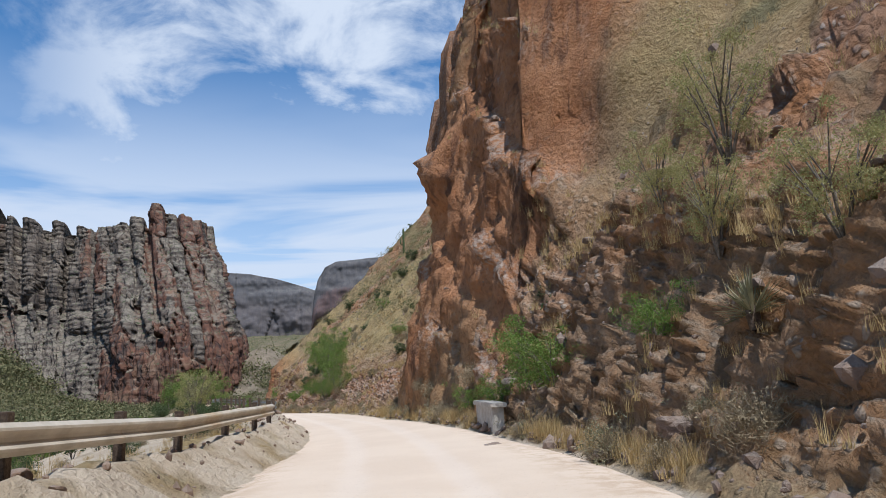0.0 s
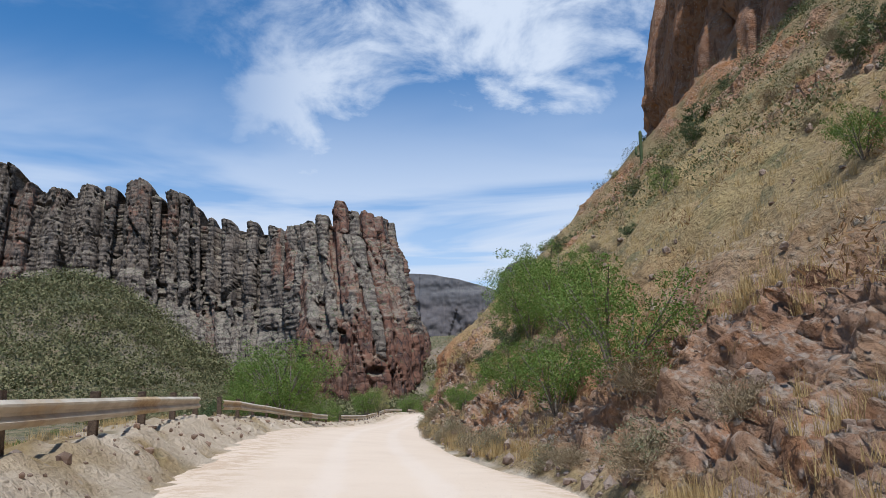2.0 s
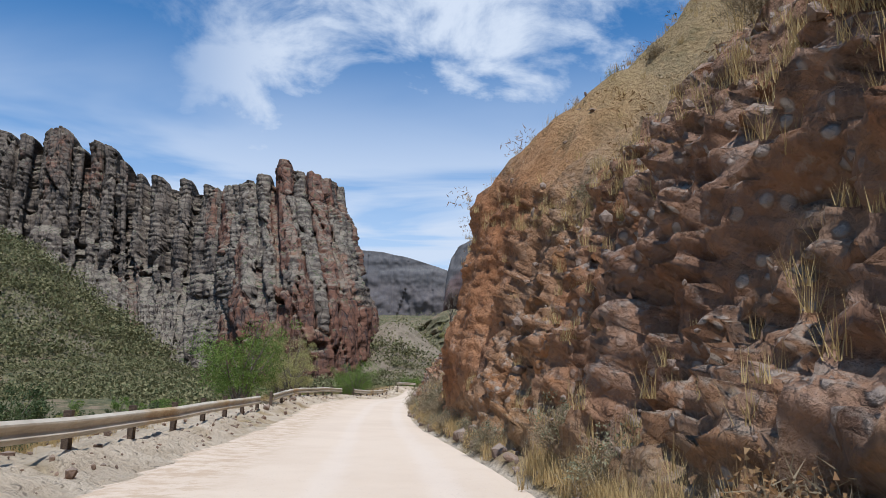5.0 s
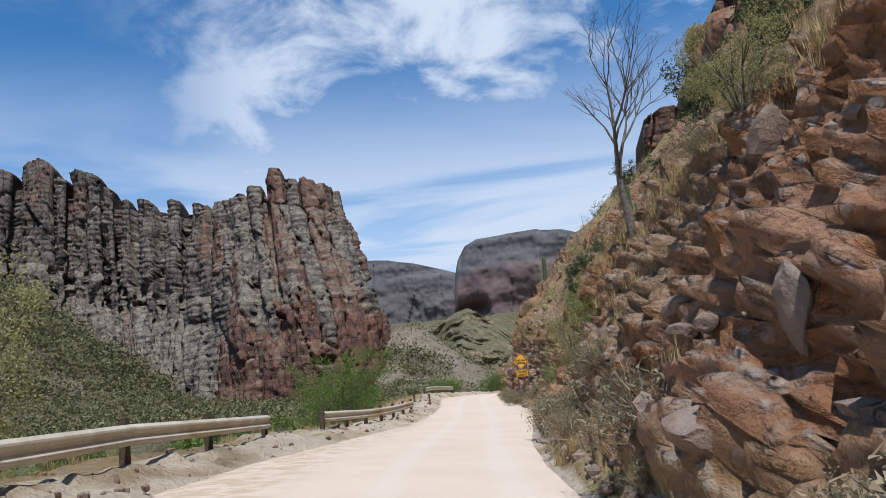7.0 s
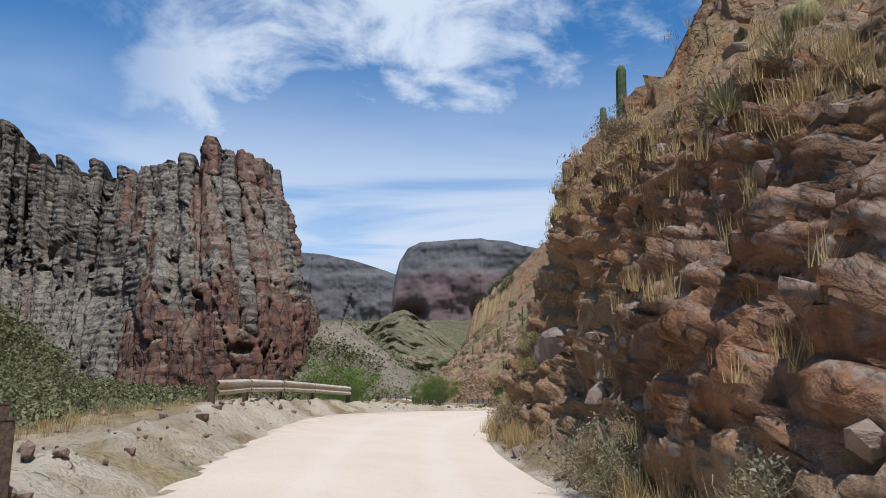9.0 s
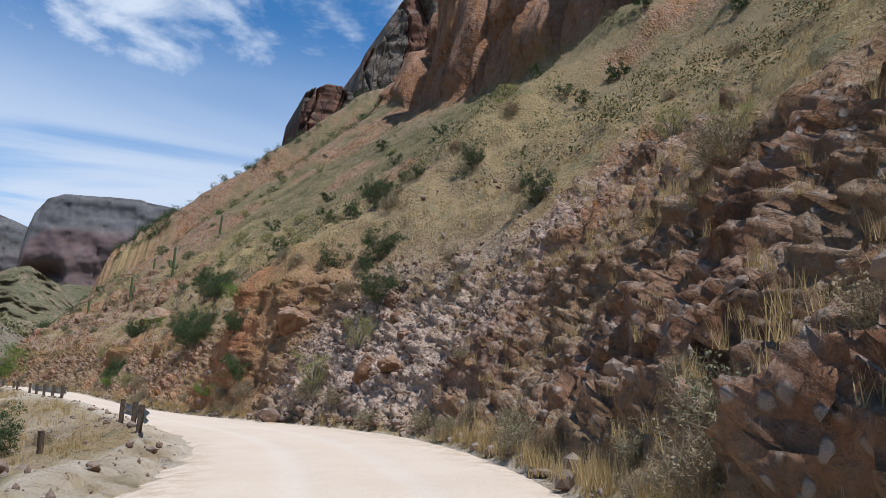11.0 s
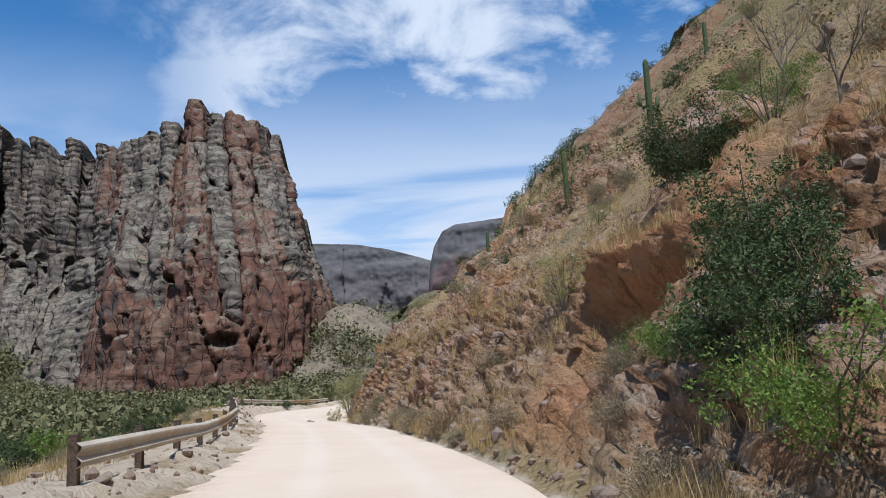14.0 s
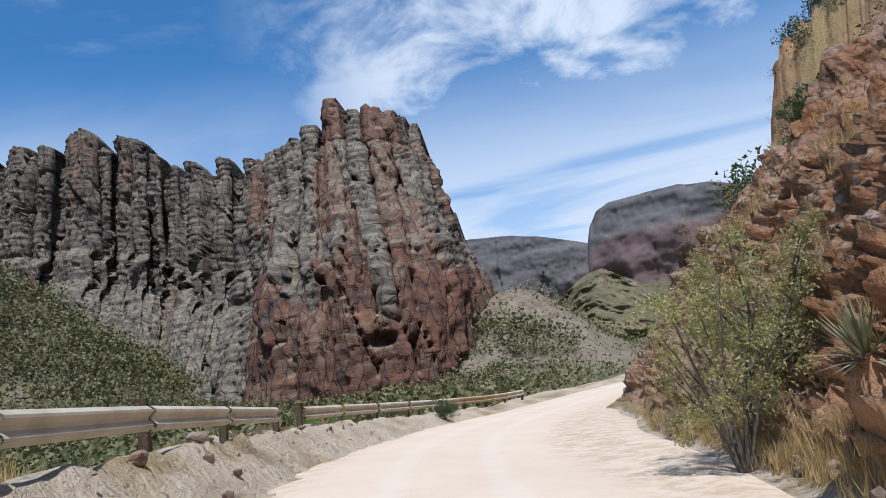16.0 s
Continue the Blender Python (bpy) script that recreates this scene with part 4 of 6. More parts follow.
def boulder_material(name, warm):
    m, n, b = material(name, 0.95, 0.15)
    p = place(n)
    o = n.add("ShaderNodeObjectInfo").outputs["Random"]
    c = n.mix(n.ramp(n.noise(p, 1.1, 6, 0.65), 0.35, 0.65), (0.16, 0.09, 0.055), (0.27, 0.165, 0.105))
    if warm:
        c = n.mix(n.ramp(n.noise(p, 0.5, 4), 0.4, 0.62, 0.0, 0.6), c, (0.35, 0.175, 0.085))
        st = n.noise(n.scale(p, (2.2, 2.2, 0.25)), 1.0, 5, 0.6)
        c = n.mix(n.ramp(st, 0.52, 0.68, 0.0, 0.6), c, (0.12, 0.065, 0.04))
    else:
        c = n.mix(n.math("MULTIPLY", o, 0.6), c, (0.34, 0.275, 0.225))
        c = n.mix(n.math("MULTIPLY", n.add("ShaderNodeNewGeometry").outputs["Random Per Island"], 0.5), c, (0.12, 0.085, 0.065))
    nz = n.add("ShaderNodeSeparateXYZ", i0=n.add("ShaderNodeNewGeometry").outputs["Normal"]).outputs[2]
    crust = n.math("MULTIPLY", n.ramp(nz, 0.1, 0.7), n.ramp(n.noise(p, 3.2, 7, 0.7), 0.38, 0.56))
    c = n.mix(n.math("MULTIPLY", crust, 0.5), c, (0.34, 0.275, 0.215))
    n.put(b, "Base Color", c)
    bump(n, b, n.math("ADD", n.noise(p, 2.5, 7, 0.7), n.math("MULTIPLY", n.noise(p, 14, 5, 0.7), 0.3)), 0.9, 0.12)
    return m


LEAF_GREEN = leaf_material("green_leaf", (0.085, 0.16, 0.022), (0.15, 0.23, 0.04), (0.26, 0.25, 0.08))
LEAF_DARK = leaf_material("dark_leaf", (0.035, 0.062, 0.02), (0.075, 0.11, 0.034), (0.14, 0.14, 0.06), 0.15)
LEAF_YELLOW = leaf_material("yellow_green_leaf", (0.27, 0.26, 0.085), (0.40, 0.37, 0.15), (0.44, 0.37, 0.19), 0.35)
LEAF_SAGE = leaf_material("sage_leaf", (0.15, 0.145, 0.075), (0.25, 0.235, 0.135), (0.33, 0.27, 0.16), 0.15)
LEAF_TWIG = leaf_material("dry_twig", (0.20, 0.15, 0.09), (0.32, 0.25, 0.15), (0.36, 0.27, 0.15), 0.1)
LEAF_RUST = leaf_material("rust_leaf", (0.20, 0.10, 0.04), (0.30, 0.165, 0.07), (0.33, 0.23, 0.11), 0.15)
STRAW = leaf_material("dry_grass", (0.42, 0.295, 0.125), (0.58, 0.445, 0.215), (0.44, 0.26, 0.10), 0.3)
SCRUB = leaf_material("far_scrub_leaf", (0.075, 0.085, 0.030), (0.19, 0.175, 0.075), (0.30, 0.24, 0.12), 0.1)
BARK = plain("grey_bark", (0.10, 0.08, 0.06), (0.20, 0.165, 0.13), 9.0)
CACTUS = plain("cactus_skin", (0.050, 0.075, 0.030), (0.095, 0.12, 0.05), 6.0, 0.7)
BARREL = plain("barrel_cactus_skin", (0.17, 0.15, 0.06), (0.33, 0.26, 0.11), 14.0, 0.8)
ROCK_PALE = boulder_material("pale_boulder", False)
ROCK_WARM = boulder_material("orange_boulder", True)
STEEL_BROWN = plain("brown_post_steel", (0.07, 0.045, 0.03), (0.13, 0.085, 0.055), 20.0, 0.6)
WOOD = plain("weathered_post_wood", (0.06, 0.04, 0.028), (0.13, 0.09, 0.06), 18.0)
YELLOW = plain("sign_yellow", (0.78, 0.36, 0.012), (0.82, 0.40, 0.02), 3.0, 0.45, 0.001, 0.4)
BLACK = plain("sign_black", (0.012, 0.012, 0.012), (0.02, 0.02, 0.02), 5.0, 0.5, 0.001, 0.4)
STICKER = plain("faded_sticker", (0.62, 0.55, 0.40), (0.70, 0.63, 0.5), 8.0, 0.5, 0.001)
ALU = plain("bare_aluminium", (0.45, 0.45, 0.45), (0.55, 0.55, 0.55), 8.0, 0.45, 0.001, 0.5)
CONCRETE = plain("stained_concrete", (0.34, 0.30, 0.25), (0.47, 0.42, 0.36), 3.0, 0.9, 0.02)


def part(name, data, mat, parent, label=""):
    """Links a mesh or bmesh as one object under a thing or a part."""
    if isinstance(data, bmesh.types.BMesh):
        me = bpy.data.meshes.new(name)
        data.to_mesh(me)
        data.free()
    else:
        me = data
    if mat and not me.materials:
        me.materials.append(mat)
    ob = new(name, me)
    ob.parent = parent
    return tagged(ob, label)


def tube(path, radii, sides=6):
    """Vertices and quads of a tapered tube along a path."""
    path = [Vector(p) for p in path]
    verts, faces = [], []
    for i, p in enumerate(path):
        d = (path[min(i + 1, len(path) - 1)] - path[max(i - 1, 0)]).normalized()
        a = d.orthogonal().normalized()
        b = d.cross(a)
        for j in range(sides):
            t = 2 * math.pi * j / sides
            verts.append(p + (a * math.cos(t) + b * math.sin(t)) * radii[i])
    for i in range(len(path) - 1):
        for j in range(sides):
            k = (j + 1) % sides
            faces.append((i * sides + j, i * sides + k, (i + 1) * sides + k, (i + 1) * sides + j))
    return np.array([tuple(v) for v in verts]), np.array(faces)


def join(pieces):
    vs, fs, n = [], [], 0
    for v, f in pieces:
        vs.append(v), fs.append(f + n)
        n += len(v)
    return np.concatenate(vs), np.concatenate(fs)


# ---- plants ----
def leaves(centres, spread, per, size, rng, long=1.8):
    """Triangular leaves in clumps round the centres."""
    c = np.repeat(np.asarray(centres), per, 0)
    r = np.repeat(np.broadcast_to(np.asarray(spread, float), (len(centres),)), per)
    q = rng.normal(size=(len(c), 3))
    q /= np.linalg.norm(q, axis=1)[:, None]
    p = c + q * (r * rng.uniform(0.35, 1.0, len(c)) ** 0.6)[:, None] * np.array([1, 1, 0.8])
    a = rng.normal(size=(len(c), 3))
    a /= np.linalg.norm(a, axis=1)[:, None]
    b = np.cross(a, rng.normal(size=(len(c), 3)))
    b /= np.linalg.norm(b, axis=1)[:, None] + 1e-9
    sz = size * rng.uniform(0.5, 1.3, len(c))[:, None]
    v = np.stack([p - b * sz * 0.5, p + b * sz * 0.5, p + a * sz * long], 1).reshape(-1, 3)
    return v, np.arange(len(v)).reshape(-1, 3)


def bush_mesh(seed, height, width, clumps, per, leaf, stems, droop=0.0, open_low=0.25):
    """Limbs and foliage of a bush or small tree."""
    rng = np.random.default_rng(seed)
    limbs, tips = [], []
    for i in range(stems):
        a = 2 * math.pi * (i + rng.uniform(-0.3, 0.3)) / stems
        reach, rise = width * rng.uniform(0.25, 0.48), height * rng.uniform(0.55, 0.95)
        mid = (math.cos(a) * reach * 0.4, math.sin(a) * reach * 0.4, rise * 0.5)
        end = (math.cos(a + 0.3) * reach, math.sin(a + 0.3) * reach, rise * (1 - droop * 0.3))
        r = 0.014 * height
        limbs.append(tube([(0, 0, -0.1), mid, end], [r, r * 0.65, r * 0.25], 5))
        tips.append(end)
        for j in range(2):
            b = a + rng.uniform(-0.9, 0.9)
            e2 = (mid[0] + math.cos(b) * reach * 0.7, mid[1] + math.sin(b) * reach * 0.7, mid[2] + rise * rng.uniform(0.1, 0.45))
            limbs.append(tube([mid, e2], [r * 0.5, r * 0.15], 4))
            tips.append(e2)
    centres = list(tips)
    while len(centres) < clumps:
        t = tips[rng.integers(len(tips))]
        k = rng.uniform(0.35, 1.08)
        centres.append((t[0] * k + rng.normal() * width * 0.10, t[1] * k + rng.normal() * width * 0.10, max(height * open_low * rng.uniform(0.3, 1), t[2] * k + rng.normal() * height * 0.08)))
    spread = width * rng.uniform(0.06, 0.15, len(centres))
    return join(limbs), leaves(centres, spread, per, leaf, rng)


def bush_kind(name, seed, height, width, clumps, per, leaf, stems, mat, label, category="bush", **kw):
    (sv, sf), (lv, lf) = bush_mesh(seed, height, width, clumps, per, leaf, stems, **kw)
    top = new(name)
    part("trunk", mesh_from("trunk", sv, sf), BARK, top, "thin forking grey stems")
    part("foliage", mesh_from("foliage", lv, lf, flat=True), mat, top)
    tagged(top, label, category)
    top.location = (0, 0, -500)
    return top


def sage_mesh(seed, height, twigs):
    """A low uneven dome of fine twigs."""
    rng = np.random.default_rng(seed)
    a = rng.uniform(0, 6.283, twigs)
    z = rng.uniform(0.02, 1.0, twigs) ** 0.7
    r = np.sqrt(np.clip(1 - z ** 2, 0, 1)) * 0.8
    lump = 1 + 0.22 * np.sin(a * 3 + seed) * np.cos(z * 5) + 0.1 * np.sin(a * 7)
    d = np.stack([np.cos(a) * r, np.sin(a) * r, z * 0.85], 1) * (height * rng.uniform(0.55, 1.08, twigs) * lump)[:, None]
    bend = rng.normal(size=(twigs, 3)) * height * 0.10
    start = d * rng.uniform(0.55, 0.9, twigs)[:, None] + bend
    side = np.cross(d - start, rng.normal(size=(twigs, 3)))
    side /= np.linalg.norm(side, axis=1)[:, None] + 1e-9
    w = height * 0.0065
    v = np.stack([start - side * w, start + side * w, d], 1).reshape(-1, 3)
    return v, np.arange(len(v)).reshape(-1, 3)


def sage_kind(name, seed, height, mat, label, twigs=1300):
    v, f = sage_mesh(seed, height, twigs)
    rng = np.random.default_rng(seed + 5)
    cs = rng.normal(size=(44, 3)) * np.array([0.36, 0.36, 0.22]) * height + np.array([0, 0, 0.42 * height])
    cs[:, 2] = np.maximum(cs[:, 2], 0.05)
    lv, lf = leaves(cs, height * 0.17, 26, height * 0.036, rng, 1.5)
    top = new(name)
    part("brush", mesh_from("brush", v, f, flat=True), LEAF_TWIG, top)
    part("foliage", mesh_from("foliage", lv, lf, flat=True), mat, top)
    tagged(top, label, "bush")
    top.location = (0, 0, -500)
    return top


GREEN = [bush_kind("green_bush", 11 + i, h, w, 84, 110, 0.040, 7, LEAF_GREEN, "bright green leafy desert bush on the roadside bank")
         for i, (h, w) in enumerate(((2.6, 3.0), (3.2, 3.4), (2.2, 3.2)))]
TREE = [bush_kind("mesquite_tree", 31 + i, h, w, 120, 115, 0.05, 8, LEAF_GREEN, "feathery green mesquite tree with several thin trunks", "tree", open_low=0.35)
        for i, (h, w) in enumerate(((4.6, 5.0), (4.0, 4.6)))]
DARK = [bush_kind("dark_bush", 51 + i, h, w, 85, 100, 0.046, 7, LEAF_DARK, "dense dark green bush on the rocky slope") for i, (h, w) in enumerate(((2.4, 2.6), (3.0, 2.8)))]
YELLOW_BUSH = [bush_kind("yellow_bush", 61 + i, h, w, 80, 130, 0.026, 9, LEAF_YELLOW, "airy yellow-green bush leaning over the bank", open_low=0.2) for i, (h, w) in enumerate(((2.8, 2.4), (2.2, 2.0)))]
FAR_GREEN = [bush_kind("green_bush", 111 + i, h, w, 60, 30, 0.12, 5, LEAF_GREEN, "green leafy bush below the road's edge") for i, (h, w) in enumerate(((3.0, 3.4), (3.8, 3.8)))]
FAR_DARK = [bush_kind("dark_bush", 121 + i, h, w, 50, 28, 0.11, 5, LEAF_DARK, "dense dark green bush on the dry slope") for i, (h, w) in enumerate(((2.4, 2.8), (3.0, 2.8)))]
FAR_YELLOW = [bush_kind("yellow_bush", 131, 2.6, 3.0, 55, 28, 0.11, 6, LEAF_YELLOW, "airy yellow-green bush on the dry slope")]
SAGE = [sage_kind("sage_bush", 71 + i, 1.0, LEAF_SAGE, "low grey-green sage bush beside the dirt road") for i in range(3)]
DRY = [sage_kind("dry_bush", 81 + i, 1.0, LEAF_TWIG, "low dry straw-brown bush on the stony bank") for i in range(2)]
RUST = [sage_kind("rust_bush", 91 + i, 1.1, LEAF_RUST, "rust-brown dry bush on the grassy bank") for i in range(2)]

# named plants: kind, plan place, size
for kind, x, y, size in (
    (GREEN[0], 3.3, 20.4, 0.72), (YELLOW_BUSH[0], 6.2, 14.5, 1.0), (YELLOW_BUSH[1], 5.6, 17.0, 0.9), (GREEN[2], 1.2, 27.2, 0.45), (GREEN[0], 4.4, 14.2, 0.5), (YELLOW_BUSH[0], 5.4, 13.5, 0.75), (YELLOW_BUSH[1], 5.2, 9.0, 0.8),
    (GREEN[1], -9.6, 72.5, 0.95), (GREEN[0], -11.4, 77.0, 1.0), (GREEN[2], -13.2, 82.0, 0.9), (TREE[0], -13.6, 90.5, 0.9), (TREE[1], -12.0, 86.0, 0.9), (GREEN[1], -10.8, 80.5, 0.9),
    (TREE[0], -14.6, 96.6, 0.9), (TREE[1], -12.8, 95.4, 1.0), (GREEN[1], -13.0, 98.6, 1.1), (DARK[1], -15.4, 95.6, 0.8), (RUST[0], -15.6, 94.0, 1.1), (RUST[1], -16.0, 96.4, 1.0), (GREEN[2], -17.4, 93.6, 0.6), (GREEN[0], -17.0, 91.2, 0.55), (DARK[0], -42.8, 362.3, 1.5), (DARK[1], -43.8, 360.2, 1.2), (DARK[0], -51.9, 355.6, 0.6), (DARK[1], -51.6, 356.8, 0.5), (YELLOW_BUSH[1], -50.3, 351.6, 0.8), (GREEN[2], -42.5, 205.0, 0.8), (YELLOW_BUSH[0], -43.4, 203.6, 0.9), (DARK[0], -39.7, 198.0, 0.8), (DARK[0], -16.2, 94.5, 0.8), (GREEN[0], -3.6, 74.4, 0.6), (DARK[0], -1.0, 76.0, 0.9), (GREEN[2], 1.9, 67.0, 1.0), (DARK[1], 0.6, 84.0, 0.8), (GREEN[1], -6.6, 97.0, 0.55), (DARK[0], -4.0, 104.0, 0.7),
    (GREEN[0], -24.9, 114.6, 0.75), (GREEN[2], -24.6, 118.6, 0.7), (DARK[0], -17.6, 112.0, 0.45), (DARK[1], -19.6, 122.0, 0.5),
    (DARK[1], -33.4, 181.0, 0.9), (DARK[0], -37.4, 186.0, 0.55), (YELLOW_BUSH[1], -40.6, 190.5, 0.8), (DARK[0], -34.8, 172.5, 0.5), (DARK[0], -38.6, 194.5, 0.7),
    (DARK[1], -40.8, 226.0, 0.8), (GREEN[2], -43.9, 214.0, 0.5), (DARK[0], -42.0, 236.0, 0.6), (DARK[1], -37.0, 250.0, 0.8),
    (YELLOW_BUSH[0], -41.2, 312.0, 0.75), (GREEN[1], -48.6, 366.0, 0.6), (DARK[1], -38.2, 312.4, 0.8), (DARK[0], -36.6, 318.0, 0.9), (DARK[0], -44.0, 323.0, 0.6), (GREEN[2], -43.8, 325.4, 0.6), (DARK[1], -41.0, 332.0, 0.75),
    (GREEN[2], -48.0, 349.0, 0.55), (DARK[1], -50.6, 366.4, 0.85), (DARK[0], -50.2, 367.0, 0.95), (DARK[1], -45.0, 341.0, 0.95), (DARK[0], -46.5, 346.0, 0.9), (DARK[1], -43.4, 352.0, 0.9), (DARK[0], -42.2, 366.0, 1.2), (DARK[1], -51.5, 357.6, 0.62),
    (GREEN[2], -52.4, 359.6, 0.4), (DARK[0], -45.6, 381.0, 0.7), (DARK[1], -56.0, 385.0, 0.35), (YELLOW_BUSH[1], -69.4, 398.2, 0.5),
    # beyond the left edge of the road
    (YELLOW_BUSH[0], -19.6, 61.4, 1.4), (YELLOW_BUSH[1], -21.6, 66.0, 1.3), (GREEN[2], -36.0, 119.0, 1.2), (TREE[0], -35.9, 109.8, 1.5), (TREE[1], -37.8, 113.0, 1.4), (TREE[1], -32.4, 104.2, 1.35), (GREEN[0], -34.2, 106.2, 1.2), (DARK[0], -38.0, 107.0, 1.5),
    (TREE[1], -49.4, 170.0, 1.1), (GREEN[1], -51.0, 173.0, 1.2), (YELLOW_BUSH[0], -56.0, 192.4, 1.7), (YELLOW_BUSH[0], -52.8, 186.3, 1.75), (YELLOW_BUSH[1], -54.2, 188.3, 1.8), (YELLOW_BUSH[1], -51.6, 184.0, 1.6), (TREE[0], -57.2, 221.7, 1.05), (TREE[1], -58.8, 224.6, 1.05), (GREEN[0], -60.6, 234.1, 1.3), (GREEN[1], -61.4, 238.0, 1.1), (GREEN[2], -59.8, 269.9, 1.25), (GREEN[0], -58.8, 265.6, 0.9), (GREEN[2], -61.6, 276.0, 0.9),
    (TREE[1], -60.7, 342.8, 1.25), (TREE[0], -62.6, 346.0, 1.15), (GREEN[1], -64.6, 349.4, 1.2), (GREEN[0], -92.0, 430.0, 1.1), (GREEN[2], -96.0, 440.0, 1.0), (DARK[0], -84.0, 428.0, 0.5), (GREEN[0], -30.0, 94.0, 0.7),
):
    copy_thing(kind, spin(Vector((x, y, drop(x, y) - 0.05)), size * rnd(0.92, 1.08)))

for kind, x, y, z, size in (
    (GREEN[1], 3.0, 22.6, 0.4, 0.85), (GREEN[0], 2.0, 24.4, 0.2, 0.5), (DARK[0], 4.2, 23.6, 2.4, 0.7), (YELLOW_BUSH[1], -25.0, 119.9, -1.6, 1.3), (SAGE[1], -36.8, 163.0, -4.4, 1.6), (SAGE[0], -37.4, 165.2, -4.6, 1.1),
    (DARK[0], -44.4, 228.0, -2.5, 0.5), (YELLOW_BUSH[1], -45.2, 228.9, -2.5, 0.45), (YELLOW_BUSH[0], -42.0, 237.2, 3.0, 0.7), (SAGE[2], -49.2, 239.2, -6.5, 1.0), (SAGE[0], -47.9, 229.3, -6.4, 1.1), (YELLOW_BUSH[1], -49.4, 250.3, -5.4, 0.8),
    (YELLOW_BUSH[0], -39.4, 311.2, -5.4, 0.75), (DARK[1], -38.7, 320.0, -1.1, 0.85), (SAGE[1], -41.4, 312.0, -7.6, 1.2), (SAGE[2], -44.4, 322.3, -8.3, 0.9), (DRY[0], -40.7, 309.1, -7.6, 1.0), (DARK[0], -43.6, 321.0, -7.3, 0.85),
    (GREEN[2], -45.2, 323.9, -8.3, 0.45), (DRY[1], -43.5, 319.7, -8.0, 1.1), (DARK[1], -45.9, 338.7, -5.2, 1.1), (DARK[0], -45.7, 335.8, -5.3, 1.0), (DRY[0], -48.7, 339.1, -9.5, 1.1), (GREEN[2], -51.9, 354.7, -9.4, 0.6),
    (YELLOW_BUSH[1], -50.1, 352.1, -9.2, 0.6), (DRY[1], -49.1, 342.6, -8.7, 1.2), (DARK[0], -51.5, 357.3, -9.4, 0.95), (YELLOW_BUSH[0], -53.7, 369.8, -7.3, 0.75), (YELLOW_BUSH[0], -70.6, 406.2, -11.5, 1.2), (YELLOW_BUSH[1], -69.8, 407.0, -11.0, 1.3),
    (SAGE[0], -42.7, 189.0, -5.0, 1.3), (SAGE[1], -44.3, 200.7, -5.7, 1.2), (SAGE[2], -43.4, 196.0, -5.3, 1.2), (DRY[0], -41.9, 183.0, -4.9, 1.1), (SAGE[1], -44.4, 211.9, -5.2, 1.1), (GREEN[2], -44.2, 211.0, -5.0, 0.45),
):
    level = drop(x, y)
    copy_thing(kind, spin(Vector((x, y, z if z < level + 0.3 else level - 0.1)), size))

# low bushes in the roadside gravel and up the bank
rs = random.Random(5)
for i in range(480):
    s = rs.uniform(2, 425)
    k = rs.choice((1.6, 1.9, 2.05, 2.15, 2.3)) + rs.uniform(-0.15, 0.15) if i < 260 else rs.uniform(2.8, 3.9)
    kind = rs.choice(SAGE + DRY + RUST[:1])
    if steep(s, k) > 2.0 and k > 2.12:
        continue
    p = on_bank(s, k)
    copy_thing(kind, spin(p - Vector((0, 0, 0.08)), rs.uniform(0.35, 0.95) if i < 260 else rs.uniform(0.6, 1.2)))
for i in range(120):
    s = rs.uniform(2, 430)
    p = on_bank(s, rs.uniform(-5.6, -4.3))
    copy_thing(rs.choice(SAGE + DRY + [DARK[0]]) if i % 6 else SAGE[0], spin(p - Vector((0, 0, 0.05)), rs.uniform(0.35, 0.8)))
for i in range(190):
    k = rs.uniform(3.05, 4.7)
    p = on_bank(rs.uniform(52, 440), k)
    copy_thing(rs.choice(FAR_DARK + FAR_YELLOW if k > 3.6 else DARK + YELLOW_BUSH[1:]), spin(p - Vector((0, 0, 0.1)), rs.uniform(0.35, 0.85)))
# thickets in the wash below the road
for i in range(420):
    s, k = rs.uniform(40, 470), -rs.uniform(5.3, 7.2) if i < 330 else -rs.uniform(7.0, 8.4)
    p = on_bank(s, k)
    copy_thing(rs.choice(FAR_GREEN + FAR_DARK + FAR_YELLOW + FAR_DARK[:1]), spin(p - Vector((0, 0, 0.1)), rs.uniform(0.5, 0.95) if k > -5.8 else rs.uniform(0.7, 1.4)))
for kind in GREEN + TREE + DARK + YELLOW_BUSH + SAGE + DRY + RUST + FAR_GREEN + FAR_DARK + FAR_YELLOW:
    for o in (*kind.children, kind):
        bpy.data.objects.remove(o)


